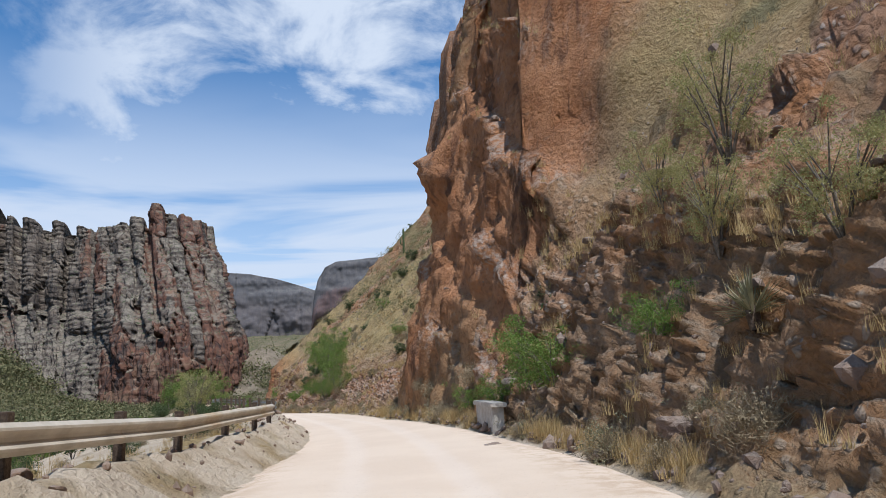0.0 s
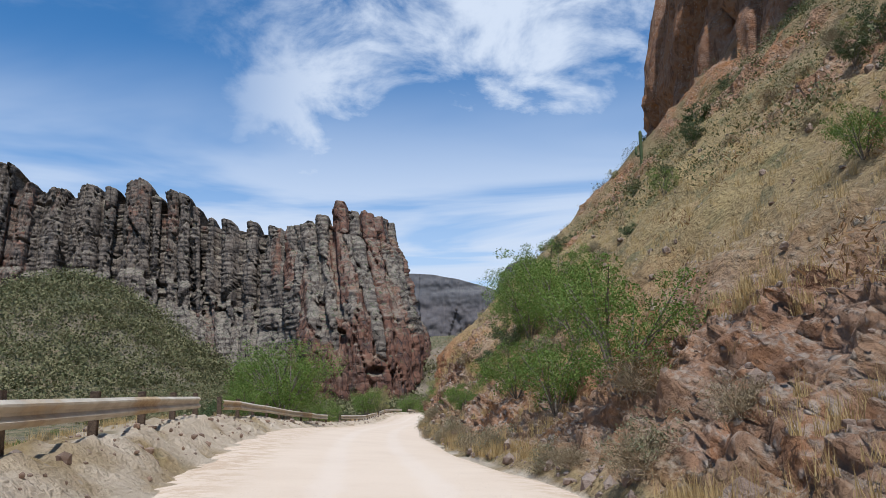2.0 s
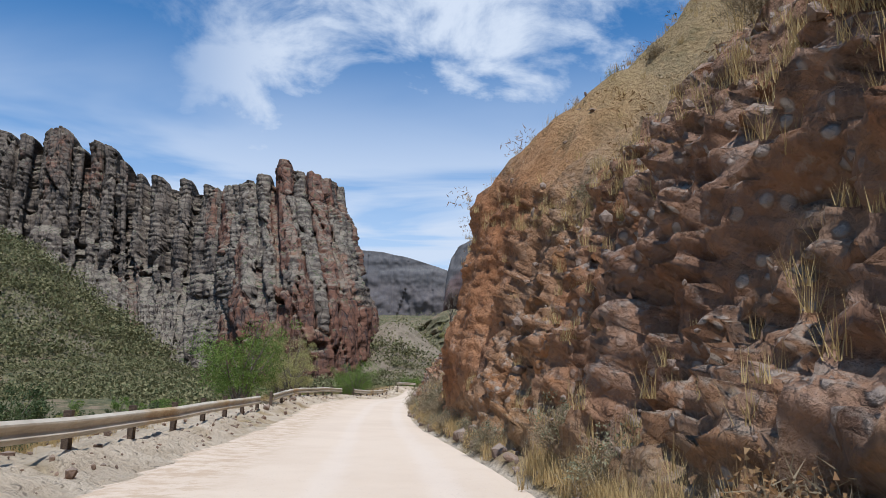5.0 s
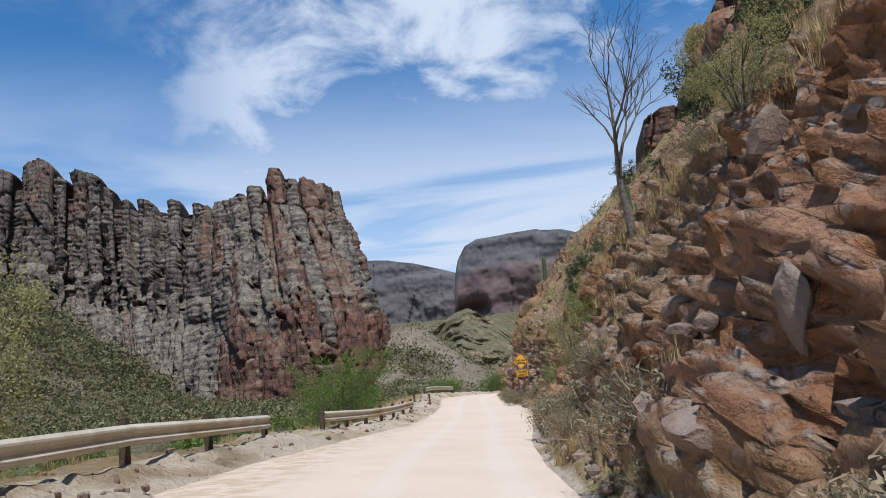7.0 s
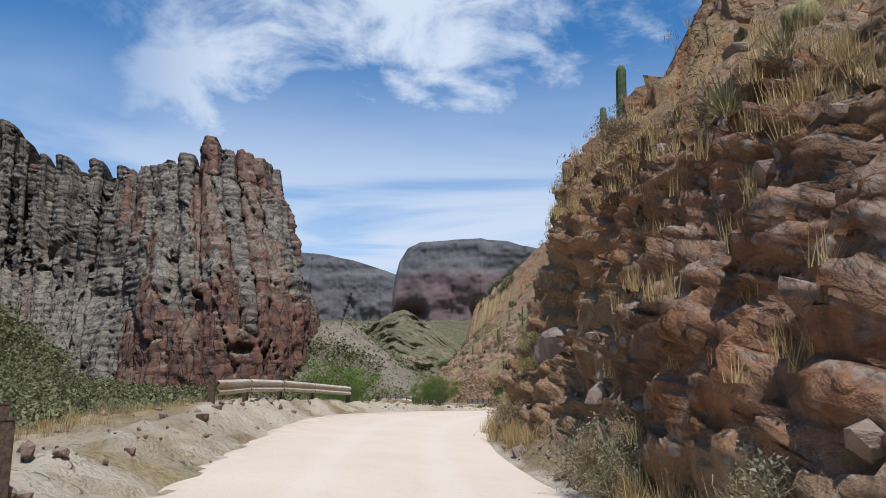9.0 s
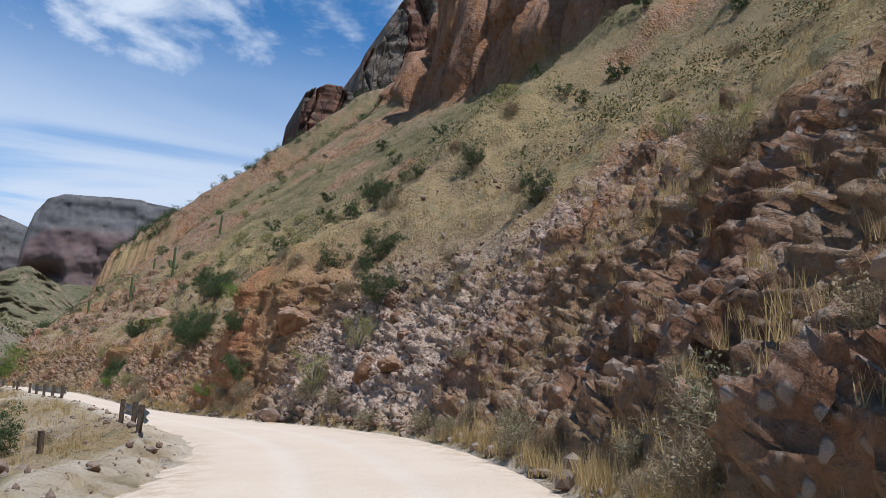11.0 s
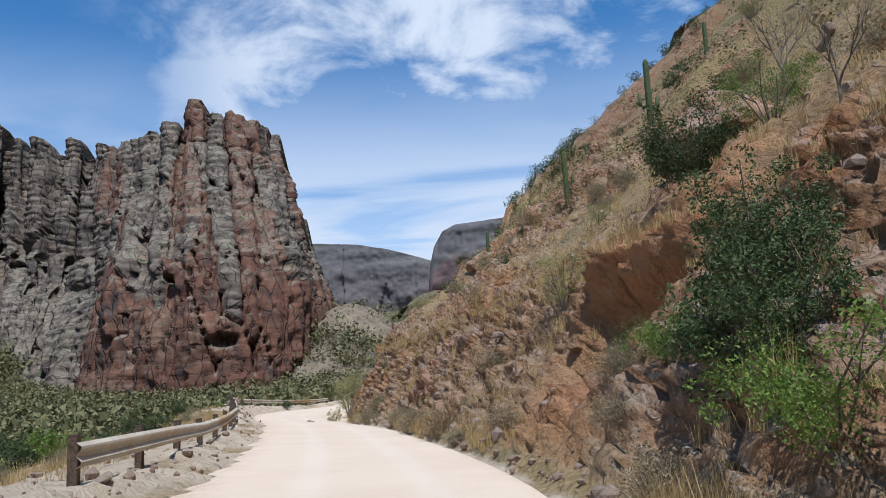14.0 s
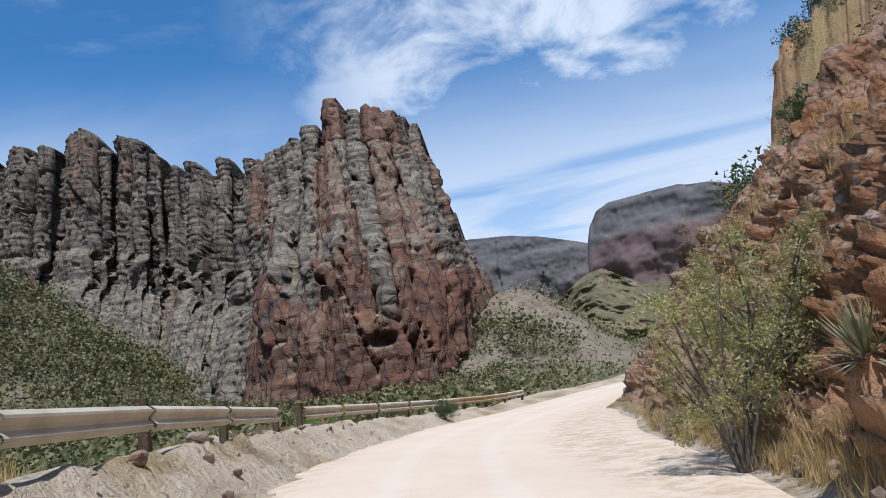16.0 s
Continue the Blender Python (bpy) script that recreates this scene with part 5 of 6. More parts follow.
def scatter_grass(count, seed, lo, hi, tall, mat, name, label, s0=-8, s1=432, power=1.0, keep=0.0):
    """Tufts of narrow blades over a band of the ground."""
    rng = np.random.default_rng(seed)
    rows = np.searchsorted(G_S, rng.uniform(s0, s1, count))
    kk = lo + (hi - lo) * rng.uniform(0, 1, count) ** power
    order = np.argsort(G_K)
    cols = order[np.clip(np.searchsorted(G_K[order], kk), 0, len(G_K) - 1)]
    base = G_P[rows, cols] + rng.normal(size=(count, 3)) * np.array([0.15, 0.2, 0])
    patch = fbm(base * 0.22, 3, seed) + 0.35 * fbm(base * 0.9, 2, seed + 1)
    base = base[(patch > keep) & (STEEP[np.clip(rows, 0, len(G_S) - 1), cols] < 1.9)]
    n = len(base)
    per = 22
    b = np.repeat(base, per, 0)
    a = rng.uniform(0, 6.283, len(b))
    lean = rng.uniform(0.05, 0.65, len(b))
    h = tall * rng.uniform(0.5, 1.2, len(b)) * np.repeat(rng.uniform(0.5, 1.2, n), per)
    foot = b + np.stack([rng.normal(size=len(b)) * 0.06, rng.normal(size=len(b)) * 0.06, np.full(len(b), -0.05)], 1)
    tip = foot + np.stack([np.cos(a) * lean * h, np.sin(a) * lean * h, h], 1)
    w = 0.0065
    sd = np.stack([-np.sin(a) * w, np.cos(a) * w, 0 * a], 1)
    v = np.stack([foot - sd, foot + sd, tip], 1).reshape(-1, 3)
    me = mesh_from(name, v, np.arange(len(v)).reshape(-1, 3), mat, True)
    return tagged(new(name, me), label, "grass", kind="stuff")


scatter_grass(34000, 3, 2.8, 4.2, 0.42, STRAW, "dry_grass", "straw-coloured dry grass on the rocky slope", power=1.6, keep=-0.35)
scatter_grass(26000, 4, 1.45, 2.95, 0.42, STRAW, "bank_grass", "straw-coloured dry grass in the cracks of the cut bank", keep=-0.1, power=1.3)
scatter_grass(6500, 5, -5.6, -3.8, 0.36, STRAW, "verge_grass", "dry yellow grass along the road's verge", keep=-0.3)


def scatter_scrub():
    """Bushes of the far slopes, too many and too small to count."""
    rng = np.random.default_rng(8)
    x = np.concatenate([rng.uniform(-680, -150, 24000), rng.uniform(-330, 60, 3500), rng.uniform(-500, 100, 1800)])
    y = np.concatenate([rng.uniform(450, 830, 24000), rng.uniform(480, 1250, 3500), rng.uniform(1250, 2000, 1800)])
    far = G_P[G_S > 300][:, (G_K > -9.2) & (G_K < 4.0)].reshape(-1, 3)
    # level by a coarse lookup
    gx, gy = np.meshgrid(np.arange(-760, 160, 8.0), np.arange(380, 2100, 8.0), indexing="ij")
    tot, num = np.zeros(gx.shape), np.zeros(gx.shape)
    ix, iy = np.round((far[:, 0] + 760) / 8).astype(int), np.round((far[:, 1] - 380) / 8).astype(int)
    ok = (ix >= 0) & (ix < gx.shape[0]) & (iy >= 0) & (iy < gx.shape[1])
    np.add.at(tot, (ix[ok], iy[ok]), far[ok, 2])
    np.add.at(num, (ix[ok], iy[ok]), 1)
    for _ in range(6):
        empty = num == 0
        t2, n2 = np.zeros_like(tot), np.zeros_like(num)
        for sx, sy in ((1, 0), (-1, 0), (0, 1), (0, -1)):
            t2 += np.roll(tot / np.maximum(num, 1) * (num > 0), (sx, sy), (0, 1))
            n2 += np.roll((num > 0) * 1.0, (sx, sy), (0, 1))
        tot = np.where(empty, t2, tot)
        num = np.where(empty, n2, num)
    lev = tot / np.maximum(num, 1)
    z = lev[np.clip(np.round((x + 760) / 8).astype(int), 0, gx.shape[0] - 1), np.clip(np.round((y - 380) / 8).astype(int), 0, gx.shape[1] - 1)]
    size = rng.uniform(0.9, 3.2, len(x)) * np.where(y > 1250, 2.6, np.where(z > 0, 2.1, 1.2))
    c = np.stack([x, y, z + size * 0.35], 1)
    keep = (fbm(c * 0.02, 3, 4) > -0.45) & ((x < -112) | (y > 900))
    c, size = c[keep], size[keep]
    v, f = leaves(c, size * 0.8, 15, 0.62, rng, 1.2)
    sc = np.repeat(size, 15 * 3)[:, None] / 1.5
    mid = np.repeat(c, 15 * 3, 0)
    v = mid + (v - mid) * np.clip(sc, 0.7, 3)
    me = mesh_from("hillside_scrub", v, f, SCRUB, True)
    return tagged(new("hillside_scrub", me), "dark scrub bushes dotted over the far slopes", "bush", kind="stuff")


scatter_scrub()


def scatter_bank_scrub(count, seed, lo, hi, small, large, leaf, long, mat, name, label, s0=50, s1=560):
    """Small shrubs over the upper slope."""
    rng = np.random.default_rng(seed)
    rows = np.searchsorted(G_S, rng.uniform(s0, s1, count))
    order = np.argsort(G_K)
    cols = order[np.clip(np.searchsorted(G_K[order], rng.uniform(lo, hi, count)), 0, len(G_K) - 1)]
    c = G_P[rows, cols] + rng.normal(size=(count, 3)) * np.array([0.3, 0.4, 0.0])
    c = c[fbm(c * 0.08, 3, seed) > -0.2]
    size = rng.uniform(small, large, len(c))
    c[:, 2] += size * 0.3
    v, f = leaves(c, 0.5, 48, leaf, rng, long)
    mid = np.repeat(c, 48 * 3, 0)
    v = mid + (v - mid) * np.repeat(size, 48 * 3)[:, None]
    me = mesh_from(name, v, f, mat, True)
    return tagged(new(name, me), label, "bush", kind="stuff")


scatter_bank_scrub(9000, 17, 3.4, 5.0, 0.6, 2.0, 0.065, 1.6, SCRUB, "slope_scrub", "olive scrub dotted over the steep rocky slope")
scatter_bank_scrub(5200, 23, 3.0, 5.0, 0.9, 2.8, 0.075, 1.6, LEAF_DARK, "dark_scrub", "dark green scrub over the slope by the canyon wall", 446, 560)
scatter_bank_scrub(3000, 19, 2.7, 4.2, 0.5, 1.2, 0.035, 5.0, LEAF_RUST, "slope_brush", "rust-brown dry brush over the steep rocky slope")


# ---- cacti ----
def ribbed(path, radii, ribs=12, depth=0.16, sides=36):
    v, f = tube(path, radii, sides)
    n = len(path)
    a = np.tile(np.arange(sides) * 2 * math.pi / sides, n)
    mid = np.repeat(np.array([tuple(p) for p in path]), sides, 0)
    return mid + (v - mid) * (1 - depth * (0.5 - 0.5 * np.cos(a * ribs)))[:, None], f


def column(height, r):
    zs = np.concatenate([np.linspace(0, 0.94, 9), [0.965, 0.985, 0.996, 1.0]]) * height
    rad = [r * (0.82 + 0.18 * math.sin(min(1, z / height * 1.6) * math.pi / 1.25)) for z in zs[:9]] + [r * 0.80, r * 0.55, r * 0.28, r * 0.03]
    return [(0, 0, z) for z in zs], rad


def saguaro(x, y, z, height, arms, lean=0.0, dead=False):
    top = new("saguaro")
    r = 0.030 * height + 0.06
    p, rad = column(height, r)
    v, f = ribbed(p, rad)
    part("trunk", mesh_from("trunk", v, f), CACTUS, top)
    for az, at_h, out, up in arms:
        c, s = math.cos(az), math.sin(az)
        pts = [(c * r * 0.6, s * r * 0.6, at_h), (c * (r + out * 0.6), s * (r + out * 0.6), at_h - 0.02 * height)]
        pts += [(c * (r + out * 0.92), s * (r + out * 0.92), at_h + 0.08 * up), (c * (r + out), s * (r + out), at_h + 0.3 * up), (c * (r + out), s * (r + out), at_h + 0.92 * up), (c * (r + out), s * (r + out), at_h + up)]
        v, f = ribbed(pts, [r * 0.5, r * 0.62, r * 0.68, r * 0.7, r * 0.55, r * 0.05], 10, 0.15, 30)
        part("arm", mesh_from("arm", v, f), CACTUS, top)
    top.matrix_world = Matrix.LocRotScale(Vector((x, y, z)), Euler((0, lean, 0)), None)
    return tagged(top, "tall green saguaro cactus with upright arms on the slope" if arms else "single-stemmed green saguaro cactus on the slope", "cactus", "saguaros on the slope")


for x, y, top_z, height, arms in (
    (-45.9, 257.3, 7.3, 6.0, ((2.9, 2.9, 0.5, 1.2), (0.2, 3.1, 0.5, 1.1), (1.4, 3.2, 0.45, 0.8))),
    (-5.4, 147.6, 28.8, 5.4, ((2.9, 2.2, 0.4, 1.2),)), (-47.05, 394.2, 10.3, 4.6, ((3.0, 1.6, 0.35, 0.9), (0.3, 1.5, 0.35, 0.7))), (-52.5, 396.5, 5.4, 3.4, ((0.2, 1.2, 0.3, 0.9),)),
    (-38.5, 232.0, 11.0, 3.8, ((0.3, 1.4, 0.3, 1.0),)), (-40.0, 408.0, 0.0, 4.2, ()), (-58.6, 404.0, 0.0, 2.4, ()), (-50.0, 414.0, 0.0, 3.2, ()),
):
    g = drop(x, y)
    h = top_z - g if 0.6 * height < top_z - g < 1.4 * height else height
    k = h / height
    saguaro(x, y, g - 0.1, h, [(a, b * k, c, d * k) for a, b, c, d in arms], rnd(-0.03, 0.03))


def rosette(name, count, length, width, mat, label, category, stalk=0.0):
    rng = np.random.default_rng(count)
    vs = []
    for i in range(count):
        a, e = rng.uniform(0, 6.283), rng.uniform(-0.1, 1.45)
        d = np.array([math.cos(a) * math.cos(e), math.sin(a) * math.cos(e), math.sin(e)])
        sd = np.array([-math.sin(a), math.cos(a), 0]) * width
        L = length * rng.uniform(0.7, 1.1)
        base, mid, tip = d * 0.05, d * L * 0.5, d * L - np.array([0, 0, 0.08 * L * math.cos(e)])
        vs.append(np.stack([base - sd * 0.6, base + sd * 0.6, mid + sd, mid - sd]))
        vs.append(np.stack([mid - sd, mid + sd, tip + sd * 0.08, tip - sd * 0.08]))
    v = np.concatenate(vs)
    top = new(name)
    part("leaf_rosette", mesh_from("leaf_rosette", v, np.arange(len(v)).reshape(-1, 4), flat=True), mat, top)
    tv, tf = tube([(0, 0, -0.25), (0, 0, 0.05), (0, 0, 0.16)], [0.09, 0.11, 0.03], 8)
    part("crown", mesh_from("crown", tv, tf), WOOD, top)
    if stalk:
        sv, sf = tube([(0, 0, 0.1), (0.05, 0, stalk * 0.5), (0.16, 0, stalk)], [0.03, 0.025, 0.012], 6)
        part("flower_stalk", mesh_from("flower_stalk", sv, sf), LEAF_TWIG, top, "dry brown flower stalk")
    top.location = (0, 0, -500)
    return tagged(top, label, category)


YUCCA = rosette("yucca", 110, 0.75, 0.022, LEAF_SAGE, "spiky grey-green yucca rooted at the top of the bank", "yucca")
AGAVE = rosette("agave", 60, 0.5, 0.035, LEAF_SAGE, "spiky agave with a tall dry stalk", "agave", 3.2)
for kind, x, y, size in ((YUCCA, -47.3, 239.2, 1.0), (YUCCA, -46.7, 238.6, 0.9), (YUCCA, -64.9, 395.0, 1.15), (YUCCA, -69.2, 402.5, 0.9), (YUCCA, -62.6, 393.8, 0.7), (YUCCA, -46.0, 233.0, 0.8), (YUCCA, -44.4, 330.4, 0.8),
                         (YUCCA, -5.6, 66.0, 0.9), (YUCCA, 4.8, 11.0, 1.0), (AGAVE, -55.6, 396.6, 1.0), (AGAVE, -52.0, 404.0, 1.1), (AGAVE, -41.4, 247.0, 1.0)):
    copy_thing(kind, spin(Vector((x, y, drop(x, y) + 0.1)), size, lean=0.15))
for kind in (YUCCA, AGAVE):
    for o in (*kind.children, kind):
        bpy.data.objects.remove(o)


def barrel_cactus(x, y, size):
    zs = np.linspace(0, 1, 9)
    v, f = ribbed([(0, 0, z * size) for z in zs], [size * 0.36 * math.sqrt(max(0.004, 1 - (2 * z - 0.92) ** 2 * 0.98)) + 0.01 for z in zs], 16, 0.14, 48)
    me = mesh_from("barrel_cactus", v, f, BARREL)
    ob = new("barrel_cactus", me)
    ob.matrix_world = spin(Vector((x, y, drop(x, y) - 0.04)), 1.0, lean=0.12)
    return tagged(ob, "squat yellow-spined barrel cactus on the rocky bank", "cactus", "barrel cacti on the bank")


for x, y, size in ((-46.0, 236.8, 0.55), (-45.6, 240.4, 0.6), (-45.2, 242.0, 0.5), (-48.4, 249.0, 0.6), (-48.0, 251.2, 0.55), (-46.6, 234.8, 0.5), (-34.6, 169.0, 0.7), (-46.6, 246.0, 0.45)):
    barrel_cactus(x, y, size)


def bare_tree(x, y, height, seed):
    """A leafless grey tree with forking limbs."""
    rng = random.Random(seed)
    limbs = []

    def grow(p, d, length, r, depth):
        mid = p + d * length * 0.5 + Vector((rng.uniform(-1, 1), rng.uniform(-1, 1), 0)) * length * 0.06
        end = p + d * length
        limbs.append(tube([p, mid, end], [r, r * 0.8, r * 0.6], 5 if depth < 3 else 3))
        if depth < 6:
            for _ in range(3 if depth < 4 else 2):
                nd = (d + Vector((rng.uniform(-1, 1), rng.uniform(-1, 1), rng.uniform(-0.25, 0.7))) * 0.62).normalized()
                grow(end, nd, length * rng.uniform(0.62, 0.85), r * 0.55, depth + 1)

    grow(Vector((0, 0, -0.2)), Vector((rng.uniform(-0.2, 0.2), 0, 1)), height * 0.27, height * 0.022, 0)
    v, f = join(limbs)
    top = new("bare_tree")
    part("branch_crown", mesh_from("branch_crown", v, f), BARK, top)
    top.location = (x, y, drop(x, y))
    return tagged(top, "leafless grey tree on the edge of the bank", "tree")


bare_tree(-41.6, 199.5, 6.4, 3)
bare_tree(-46.4, 371.6, 3.6, 5)
bare_tree(-20.4, 63.0, 3.4, 8)
bare_tree(-49.4, 360.0, 2.0, 9)


# ---- rocks ----
def rock_mesh(seed, flatness=0.75, level=3, rough=0.05):
    """An angular boulder of about unit size."""
    bm = bmesh.new()
    bmesh.ops.create_icosphere(bm, subdivisions=level, radius=0.5)
    co = np.array([tuple(v.co) for v in bm.verts])
    d1, d2, cid, tilt = cells(co * 1.7 + seed * 3.1, seed)
    dirs = co / np.linalg.norm(co, axis=1)[:, None]
    # cut flat faces
    rng = np.random.default_rng(seed)
    for _ in range(9):
        nrm = rng.normal(size=3)
        nrm /= np.linalg.norm(nrm)
        lim = rng.uniform(0.24, 0.40)
        over = np.maximum(co @ nrm - lim, 0)
        co = co - over[:, None] * nrm[None, :] * 0.92
    co = co + dirs * (fbm(co * 3.2 + seed, 5, seed, 0.55, True) * rough + (cid - 0.5) * rough * 0.8 - smooth(0.1, 0, d2 - d1) * rough * 0.6)[:, None]
    co[:, 2] *= flatness
    for v, c in zip(bm.verts, co):
        v.co = c
    me = bpy.data.meshes.new("boulder")
    bm.to_mesh(me)
    bm.free()
    me.polygons.foreach_set("use_smooth", np.full(len(me.polygons), level > 3))
    return me


PALE_ROCKS = [rock_mesh(i, 0.55 + 0.1 * (i % 3)) for i in range(6)]
for me in PALE_ROCKS:
    me.materials.append(ROCK_PALE)
WARM_ROCKS = [rock_mesh(20 + i, 0.95, 5, 0.085) for i in range(4)]
for me in WARM_ROCKS:
    me.materials.append(ROCK_WARM)


def boulder(me, p, size, turn=None, lean=0.25, label="pale weathered boulder lying on the roadside bank", group="boulders on the bank"):
    ob = new("boulder", me)
    ob.matrix_world = spin(p, size, turn, lean)
    return tagged(ob, label, "boulder", group)


big = "large orange-brown boulder with dark streaks jutting from the bank"
for x, y, up, size in ((-48.6, 371.6, 0.2, (4.0, 3.2, 3.0)), (-58.4, 399.0, 0.0, (2.8, 2.4, 2.2)), (-41.4, 318.6, -0.2, (2.0, 2.4, 2.0)), (-48.3, 254.4, 0.2, (1.5, 1.5, 1.6))):
    boulder(random.choice(WARM_ROCKS), Vector((x, y, drop(x, y) + up)), size, None, 0.12, big, "large boulders of the bank")
for x, y, up, size in ((-42.0, 188.8, 0.15, 0.75), (-40.6, 189.2, 0.3, (0.8, 0.5, 2.2)), (-46.0, 226.8, 0.15, 1.0), (-46.6, 228.2, 0.1, 0.5), (-49.2, 246.2, 0.3, (1.5, 1.2, 1.8)), (-45.4, 324.4, 0.1, 0.7),
                       (-43.2, 312.5, 0.5, (2.2, 1.2, 1.1)), (-69.0, 392.0, 0.0, 0.6), (1.4, 19.0, 0.05, 0.7), (3.8, 12.0, 0.1, 0.8), (-76.0, 396.6, 0.2, (1.0, 0.9, 0.9))):
    boulder(random.choice(PALE_ROCKS), Vector((x, y, drop(x, y) + up)), size, None, 0.2)
for x, y, z, size in ((-37.8, 309.8, -3.6, (1.0, 1.0, 1.1)), (-39.6, 308.3, -6.0, (1.7, 1.4, 1.6)), (-39.3, 305.9, -5.6, (1.2, 1.1, 1.0)), (-38.2, 308.0, -3.9, (0.7, 0.8, 0.7)), (-37.5, 312.1, -2.5, (0.9, 1.0, 0.9)),
                      (-41.5, 319.9, -4.2, (2.0, 1.6, 1.8)), (-47.9, 383.1, 1.0, (3.6, 2.6, 2.3)), (-48.3, 252.6, -0.2, (1.3, 1.2, 1.4)), (-38.9, 314.6, -3.8, (1.5, 1.2, 1.2))):
    boulder(random.choice(WARM_ROCKS), Vector((x, y, min(z, drop(x, y) + 0.2))), size, None, 0.15, big, "large boulders of the bank")
for x, y, z, size in ((-19.7, 105.0, 0.9, (1.8, 1.4, 1.0)), (-42.5, 186.4, -4.6, 0.65), (-41.5, 186.2, -2.9, (0.35, 0.5, 1.3)), (-42.2, 188.1, -3.7, 0.5), (-42.1, 187.6, -3.1, 0.35), (-42.3, 188.5, -4.2, 0.4), (-42.7, 196.6, -2.6, (0.5, 0.8, 1.8)),
                      (-44.5, 216.8, -4.6, 0.6), (-46.8, 226.2, -5.4, 1.0), (-45.6, 228.0, -4.4, 0.5), (2.4, 24.0, 1.2, (0.9, 0.7, 0.9)), (2.6, 23.7, 0.6, (0.8, 0.7, 0.7)), (2.9, 23.9, 1.9, (0.8, 0.6, 0.8)), (-42.2, 313.5, -7.2, (0.8, 0.5, 0.7))):
    boulder(random.choice(PALE_ROCKS), Vector((x, y, min(z, drop(x, y) + 0.1))), size, None, 0.35)
rr = random.Random(12)
for i in range(200):
    s, k = rr.uniform(0, 428), rr.choice((1.5, 1.8, 2.1, 2.4, 2.7, 2.95, 3.1, 3.3)) + rr.uniform(-0.15, 0.15)
    if steep(s, k) > 1.7:
        continue
    p = on_bank(s, k)
    z = rr.uniform(0.22, 0.5) if rr.random() < 0.85 else rr.uniform(0.5, 0.75)
    boulder(rr.choice(PALE_ROCKS), p, (z * rr.uniform(0.8, 1.4), z, z * rr.uniform(0.7, 1.1)), None, 0.5)
for i in range(125):
    p = on_bank(rr.uniform(-2, 428), rr.uniform(-3.6, -2.7))
    z = rr.choice((0.16, 0.22, 0.3, 0.42)) * rr.uniform(0.8, 1.3)
    boulder(rr.choice(PALE_ROCKS), p + Vector((0, 0, z * 0.15)), z, None, 0.4, "red-brown stone in the berm along the road's edge", "stones of the berm")


def scatter_stones(count, seed, lo, hi, small, large, name, label, s0=-6.0, s1=432.0, sheer=1.7):
    rng = np.random.default_rng(seed)
    bm = bmesh.new()
    bmesh.ops.create_icosphere(bm, subdivisions=1, radius=0.5)
    unit = np.array([tuple(v.co) for v in bm.verts])
    faces = np.array([[v.index for v in f.verts] for f in bm.faces])
    bm.free()
    rows = np.searchsorted(G_S, rng.uniform(s0, s1, count))
    order = np.argsort(G_K)
    cols = order[np.clip(np.searchsorted(G_K[order], rng.uniform(lo, hi, count)), 0, len(G_K) - 1)]
    ok = STEEP[rows, cols] < sheer
    rows, cols = rows[ok], cols[ok]
    count = len(rows)
    base = G_P[rows, cols] + rng.normal(size=(count, 3)) * np.array([0.10, 0.2, 0.0])
    size = small * (large / small) ** (rng.uniform(0, 1, count) ** 2.2)
    shape = rng.uniform(0.6, 1.3, (count, 1, 3))
    jit = 1 + rng.uniform(-0.28, 0.28, (count, len(unit), 1))
    v = base[:, None, :] + unit[None] * shape * jit * size[:, None, None]
    f = faces[None] + (np.arange(count) * len(unit))[:, None, None]
    me = mesh_from(name, v.reshape(-1, 3), f.reshape(-1, 3), ROCK_PALE, True)
    return tagged(new(name, me), label, "stones", kind="stuff")


scatter_stones(13000, 2, 1.2, 3.9, 0.06, 0.42, "bank_rubble", "loose pale rubble on the cut bank")
scatter_stones(5200, 9, 1.7, 3.1, 0.05, 0.34, "slide_rubble", "pinkish broken rock of a slide down the bank", float(s_of_y(299)), float(s_of_y(318)), 3.0)
scatter_stones(3800, 6, -4.6, -2.2, 0.05, 0.26, "berm_rubble", "loose gravel stones along the berm")


# ---- sign, posts, wall ----
def box(sx, sy, sz, bevel=0.0):
    bm = bmesh.new()
    bmesh.ops.create_cube(bm, size=1.0)
    bmesh.ops.scale(bm, vec=(sx, sy, sz), verts=bm.verts)
    if bevel:
        bmesh.ops.bevel(bm, geom=bm.edges[:], offset=bevel, segments=2, affect="EDGES")
    return bm


def plate(outline, thick):
    """A flat plate in the xz plane, its front to -y."""
    bm = bmesh.new()
    f = bm.faces.new([bm.verts.new((x, 0, z)) for x, z in outline])
    ext = bmesh.ops.extrude_face_region(bm, geom=[f])
    bmesh.ops.translate(bm, vec=(0, thick, 0), verts=[v for v in ext["geom"] if isinstance(v, bmesh.types.BMVert)])
    bmesh.ops.recalc_face_normals(bm, faces=bm.faces)
    return bm


def rounded(pts, r, n=5):
    out = []
    for i, p in enumerate(pts):
        a, b, c = Vector(pts[i - 1]), Vector(p), Vector(pts[(i + 1) % len(pts)])
        u, w = (a - b).normalized() * r, (c - b).normalized() * r
        for j in range(n + 1):
            t = j / n
            q = (b + u) * (1 - t) ** 2 + b * 2 * t * (1 - t) + (b + w) * t ** 2
            out.append((q.x, q.y))
    return out


